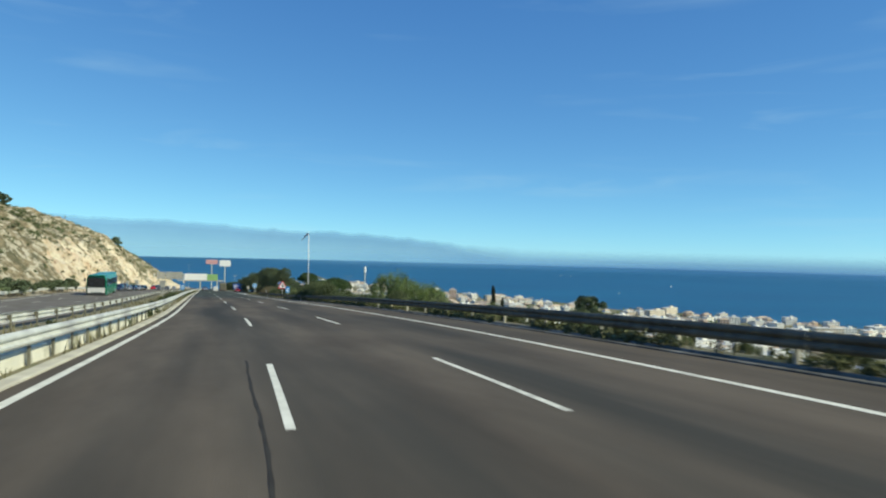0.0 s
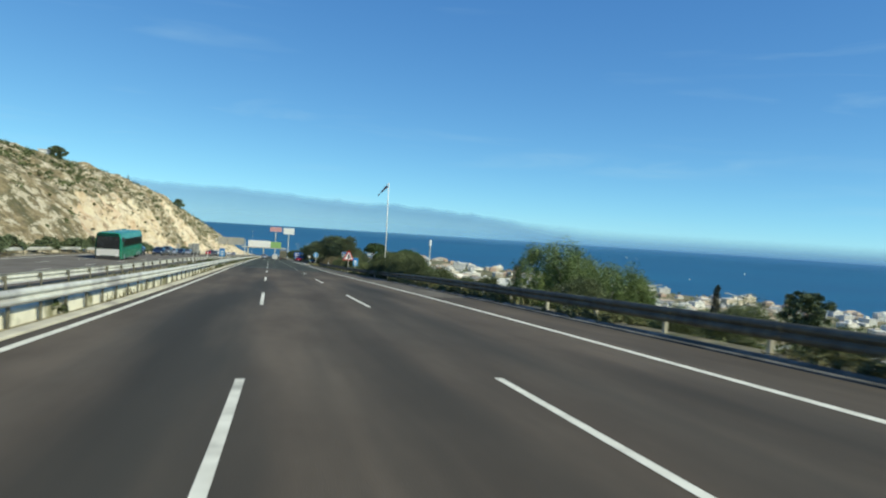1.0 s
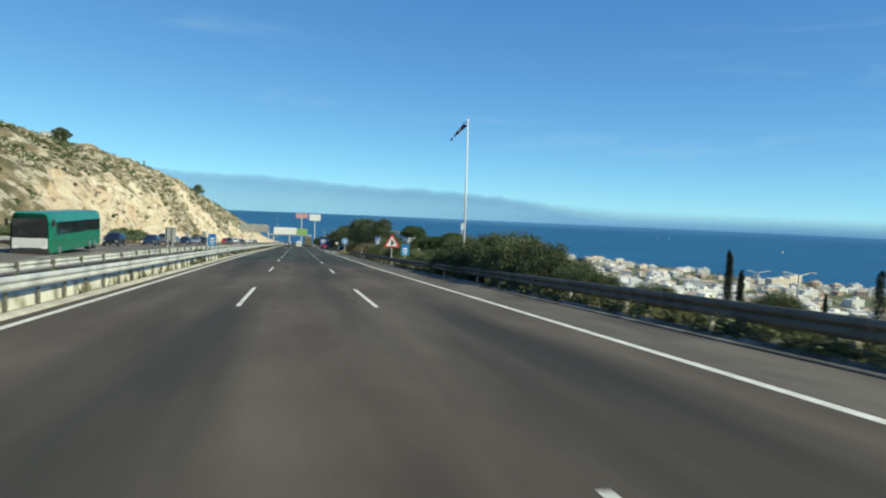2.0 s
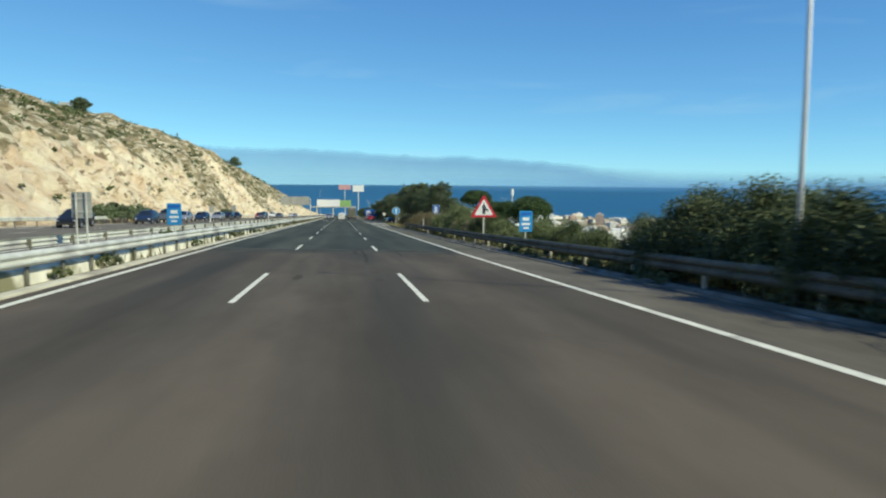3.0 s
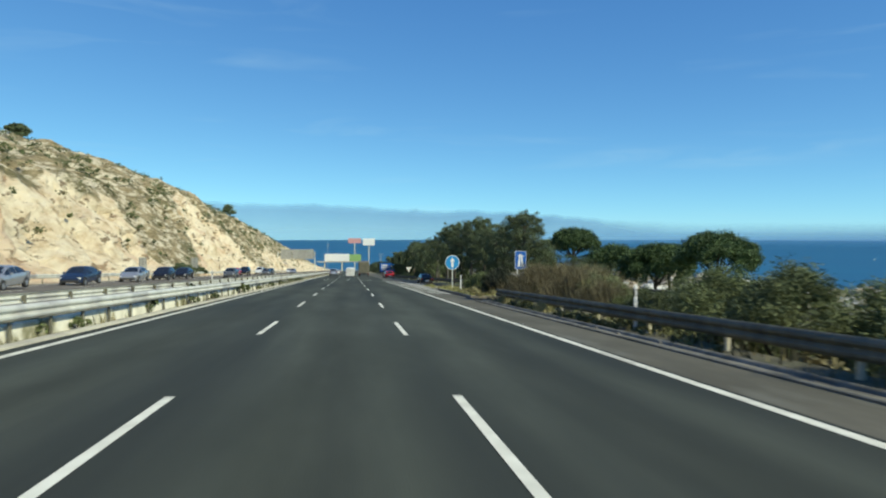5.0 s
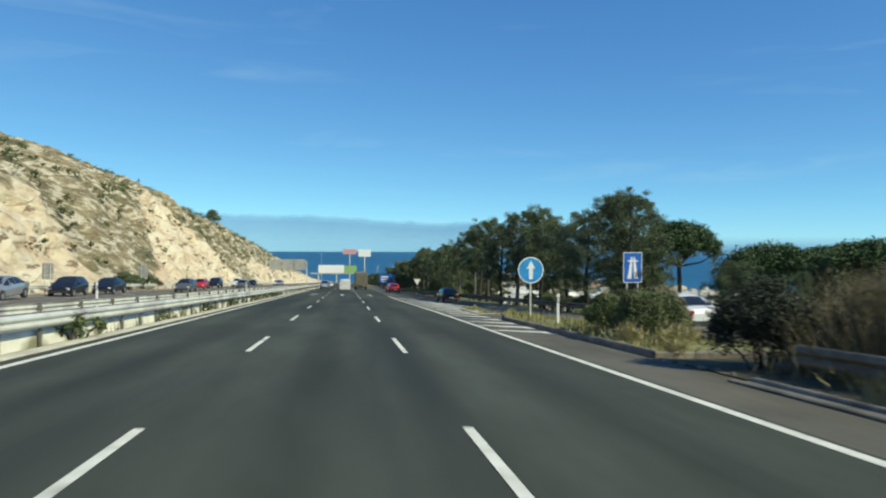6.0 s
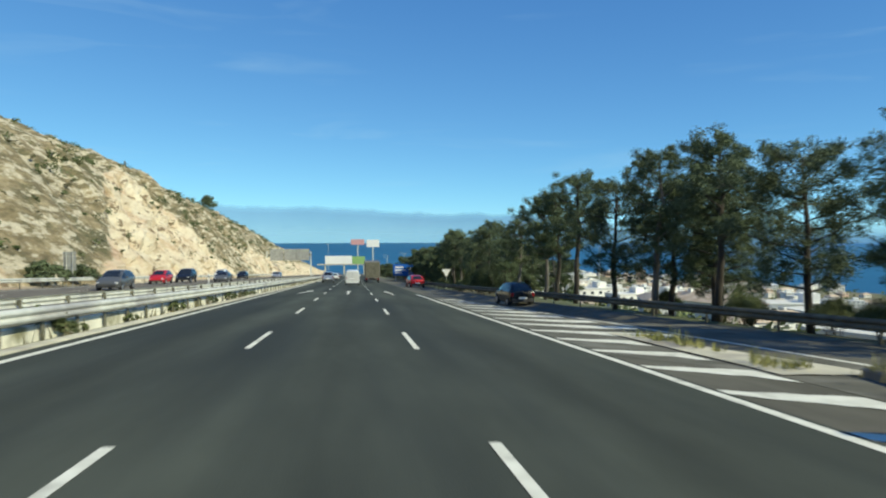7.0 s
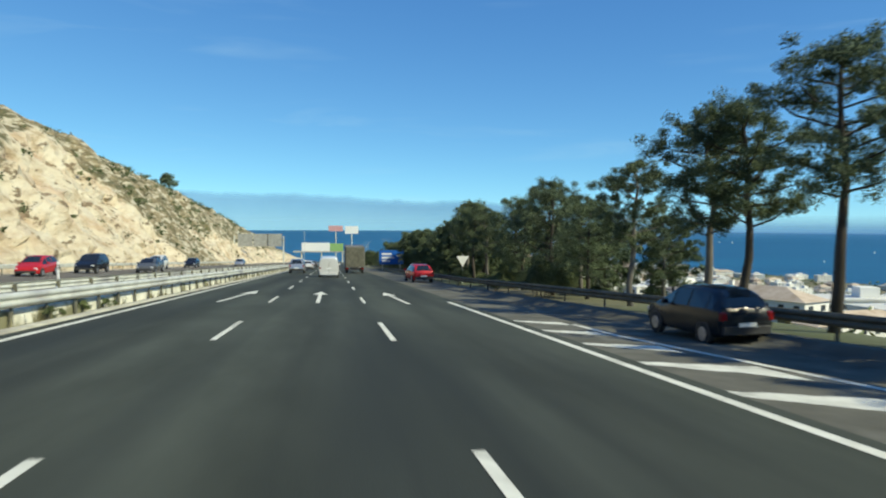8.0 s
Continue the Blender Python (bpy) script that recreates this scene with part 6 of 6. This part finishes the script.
def car(style, mat, label, category="car", group=""):
    """A vehicle lofted through cross sections, tail at -y, with glass, wheels, lamps and bumpers of its own."""
    st = STYLES[style]
    length = st[-1][0]
    t = thing("van" if style == "van" else "car", label, category, group)
    rows = []
    for y, zf, zb, zr, wf, wb, wr in st:
        half = [(wf * 0.9, zf), (wf, zf + 0.06), (wb, zf + (zb - zf) * 0.55), (wb * 0.985, zb), (wr + (wb - wr) * 0.12, zr - (zr - zb) * 0.14), (wr * 0.8, zr), (0, zr + 0.015)]
        rows.append([(-x, y - length / 2, z) for x, z in half[:-1]] + [(0, y - length / 2, half[-1][1])] + [(x, y - length / 2, z) for x, z in reversed(half[:-1])])
    m = Mesh().grid(rows)
    m.f.append(tuple(range(13)))
    k = (len(rows) - 1) * 13
    m.f.append(tuple(k + i for i in reversed(range(13))))
    body = part("body", m, mat, t, smooth=True)
    body.data.set_sharp_from_angle(angle=radians(32))
    a, b = CABIN[style]

    def pane(lines, name, out):
        """A pane laid just over the body through two or more rows of points."""
        pts = [p for ln in lines for p in ln]
        c = sum((Vector(p) for p in pts), Vector()) / len(pts)
        o = Vector(out).normalized() * 0.014
        part(name, Mesh().grid([[c + (Vector(p) - c) * 0.9 + o for p in ln] for ln in lines]), GLASS, body)
    for i in range(a, b):
        for lo, hi, o in ((3, 4, -1), (9, 8, 1)):
            pane([[rows[i][lo], rows[i][hi]], [rows[i + 1][lo], rows[i + 1][hi]]], "side_window", (o, 0, 0.25))
    pane([rows[b - 1][4:9], rows[b][4:9]], "windscreen", (0, 0.6, 0.9))
    if style == "van":
        part("door_seam", Mesh().box((0, rows[0][0][1] - 0.004, 1.1), (0.02, 0.012, 1.3)), PLASTIC, body)
    elif style == "sedan":
        pane([rows[2][4:9], rows[3][4:9]], "rear_window", (0, -0.6, 0.8))
    else:
        pane([rows[1][4:9], rows[2][4:9], rows[3][4:9]], "rear_window", (0, -0.9, 0.5))
    tail, noseY = -length / 2, length / 2
    z0 = st[1][1]
    part("bumper", Mesh().box((0, tail + 0.08, z0 + 0.18), (st[1][4] * 1.92, 0.2, 0.24), bevel=0.05), PLASTIC if style != "van" else mat, body)
    part("bumper", Mesh().box((0, noseY - 0.1, z0 + 0.14), (st[-2][4] * 1.9, 0.24, 0.2), bevel=0.05), PLASTIC, body)
    part("number_plate", Mesh().box((0, tail - 0.012, st[0][2] - 0.12), (0.52, 0.015, 0.11)), SIGN_WHITE, body)
    for s in (-1, 1):
        zl = st[1][2] - 0.1
        part("tail_lamp", Mesh().box((s * st[1][5] * 0.86, tail + 0.06, zl), (0.2, 0.12, 0.22), bevel=0.03), LAMP_RED, body)
        part("head_lamp", Mesh().box((s * st[-2][5] * 0.84, noseY - 0.17, st[-2][2] - 0.02), (0.26, 0.2, 0.13), bevel=0.03), LAMP_CLEAR, body)
        part("mirror", Mesh().box((s * (st[b - 1][5] + 0.1), st[b - 1][0] - length / 2 + 0.25, st[b - 1][2] + 0.08), (0.2, 0.1, 0.14), bevel=0.03), mat, body)
        for y in (0.75, length - 0.8):
            r = 0.33 if style in ("suv", "van") else 0.3
            yy = y - length / 2
            x = s * (st[3][5] - 0.1)
            w = part("wheel", Mesh().tube([(x - s * 0.1, yy, r), (x - s * 0.085, yy, r), (x + s * 0.085, yy, r), (x + s * 0.11, yy, r)], [r * 0.93, r, r, r * 0.92], 18), RUBBER, t)
            part("rim", Mesh().tube([(x + s * 0.1, yy, r), (x + s * 0.118, yy, r)], [r * 0.66, r * 0.6], 14), RIM, w)
            part("wheel_arch", Mesh().tube([(x - s * 0.05, yy, r + 0.03), (x + s * 0.098, yy, r + 0.03)], r * 1.16, 16), PLASTIC, body)
    return t


def place(ob, x, y, turn=0.0):
    ob.matrix_basis = stand(x, y, 0.01, turn)
    return ob


OWN, OPP = "traffic ahead on the carriageway", "traffic on the opposite carriageway"
WHITE_P, BLACK_P, GREY_P, BLUE_P, RED_P, SILVER_P = paint("white", (0.72, 0.72, 0.7)), paint("black", (0.014, 0.015, 0.018)), paint("grey", (0.1, 0.105, 0.11)), paint("blue", (0.02, 0.035, 0.075)), paint("red", (0.5, 0.02, 0.025)), paint("silver", (0.42, 0.43, 0.45), metal=0.6)
small = place(car("hatch", BLACK_P, "black hatchback on the slip road", group="cars on the slip road"), 10.35, 267.2, 5)
small.matrix_basis = Matrix.Translation((0, 0, -0.24)) @ small.matrix_basis @ Matrix.Diagonal((0.93, 0.88, 0.97, 1))
place(car("sedan", WHITE_P, "white saloon car on the slip road", group="cars on the slip road"), 13.4, 224.3, 9)
place(car("van", WHITE_P, "white delivery van in the middle lane", "van"), 0.25, 318.5)
place(car("hatch", RED_P, "red hatchback joining from the slip road", group=OWN), 7.6, 308, 6)
place(car("suv", SILVER_P, "silver off-road car in the fast lane", group=OWN), -3.5, 336)
place(car("sedan", WHITE_P, "white saloon car in the fast lane", group=OWN), -3.4, 372)
place(car("hatch", GREY_P, "dark grey hatchback in the fast lane", group=OWN), -3.6, 410)
for style, mat, lab, x, y in (("hatch", RED_P, "red hatchback", -20.6, 305), ("suv", BLACK_P, "black off-road car", -20.6, 317), ("sedan", GREY_P, "dark grey saloon car", -17.1, 323), ("suv", WHITE_P, "white off-road car", -20.6, 341), ("hatch", BLACK_P, "black hatchback", -20.6, 363), ("sedan", WHITE_P, "white saloon car", -20.6, 420), ("hatch", SILVER_P, "silver hatchback", -17.1, 392), ("sedan", SILVER_P, "silver-blue saloon car", -20.6, 244), ("hatch", BLACK_P, "black hatchback", -20.6, 255), ("sedan", BLACK_P, "black saloon car", -20.6, 264.5), ("hatch", BLUE_P, "blue hatchback", -20.6, 199), ("suv", GREY_P, "dark grey off-road car", -20.6, 208.5), ("sedan", SILVER_P, "silver saloon car", -20.6, 217), ("sedan", BLUE_P, "blue saloon car", -20.6, 230), ("hatch", BLACK_P, "black hatchback", -20.6, 178), ("hatch", GREY_P, "dark grey hatchback", -17.1, 279)):
    place(car(style, mat, lab + " on the opposite carriageway", group=OPP), x, y, 180)


def bus(x, y):
    g = paint("bus green", (0.01, 0.2, 0.11))
    t = thing("bus", "green touring coach with dark windows on the opposite carriageway", "bus")
    sec = [(-1.25, 0.35), (-1.27, 1.2), (-1.25, 2.6), (-1.12, 3.2), (-0.9, 3.34), (0.9, 3.34), (1.12, 3.2), (1.25, 2.6), (1.27, 1.2), (1.25, 0.35)]
    body = part("body", Mesh().sweep(sec, [(Vector((0, -6, 0)), 0), (Vector((0, 5.6, 0)), 0)]), g, t)
    front = part("front", Mesh().grid([[(px * k, yy, 0.35 + (pz - 0.35) * q) for px, pz in sec] for k, q, yy in ((1, 1, 5.6), (0.99, 0.99, 5.85), (0.93, 0.96, 6.0))]), g, body)
    for s in (-1, 1):
        for i in range(7):
            part("side_window", Mesh().box((s * 1.265, -5.0 + i * 1.5, 2.15), (0.03, 1.4, 0.95), bevel=0.01), GLASS, body)
        for yy in (-3.2, -4.5, 4.0):
            w = part("wheel", Mesh().tube([(s * 0.95, yy, 0.5), (s * 1.25, yy, 0.5)], 0.5, 18), RUBBER, t)
            part("rim", Mesh().tube([(s * 1.25, yy, 0.5), (s * 1.27, yy, 0.5)], 0.3, 12), RIM, w)
        part("head_lamp", Mesh().box((s * 0.9, 5.98, 0.8), (0.35, 0.08, 0.22), bevel=0.02), LAMP_CLEAR, body)
        part("mirror", Mesh().box((s * 1.45, 5.9, 2.6), (0.2, 0.12, 0.5), bevel=0.03), PLASTIC, body)
    part("windscreen", Mesh().box((0, 5.97, 2.2), (2.2, 0.1, 1.35), bevel=0.03), GLASS, body)
    part("front_panel", Mesh().box((0, 5.97, 1.1), (2.2, 0.08, 0.7), bevel=0.03), WHITE_P, body, "white front panel")
    part("bumper", Mesh().box((0, 5.95, 0.5), (2.45, 0.2, 0.35), bevel=0.05), PLASTIC, body)
    return place(t, x, y, 180)


tall = bus(-17.4, 148.4)
tall.matrix_basis = tall.matrix_basis @ Matrix.Diagonal((0.97, 1, 0.9, 1))


def truck(x, y, mat, label, turn=0.0):
    t = thing("truck", label, "truck")
    part("box", Mesh().box((0, -1.4, 2.35), (2.5, 6.6, 2.7), bevel=0.05), mat, t)
    part("cab", Mesh().box((0, 3.2, 1.7), (2.3, 1.9, 2.4), taper=0.94, bevel=0.12), WHITE_P, t)
    part("windscreen", Mesh().box((0, 4.12, 2.2), (1.9, 0.1, 0.9), bevel=0.03), GLASS, t)
    part("chassis", Mesh().box((0, -0.6, 0.8), (1.0, 8.0, 0.3)), PLASTIC, t)
    for s in (-1, 1):
        for yy in (-3.0, 3.0):
            w = part("wheel", Mesh().tube([(s * 0.85, yy, 0.48), (s * 1.18, yy, 0.48)], 0.48, 16), RUBBER, t)
            part("rim", Mesh().tube([(s * 1.18, yy, 0.48), (s * 1.2, yy, 0.48)], 0.28, 12), RIM, w)
        part("tail_lamp", Mesh().box((s * 1.0, -4.72, 0.85), (0.3, 0.06, 0.16)), LAMP_RED, t)
    part("rear_door", Mesh().box((0, -4.72, 2.35), (2.3, 0.04, 2.5), bevel=0.015), STEEL_DARK, t)
    return place(t, x, y, turn)


truck(3.5, 347, material("truck box", (0.13, 0.125, 0.11), (0.2, 0.19, 0.17), 1.0, 0.7), "grey box truck in the slow lane")
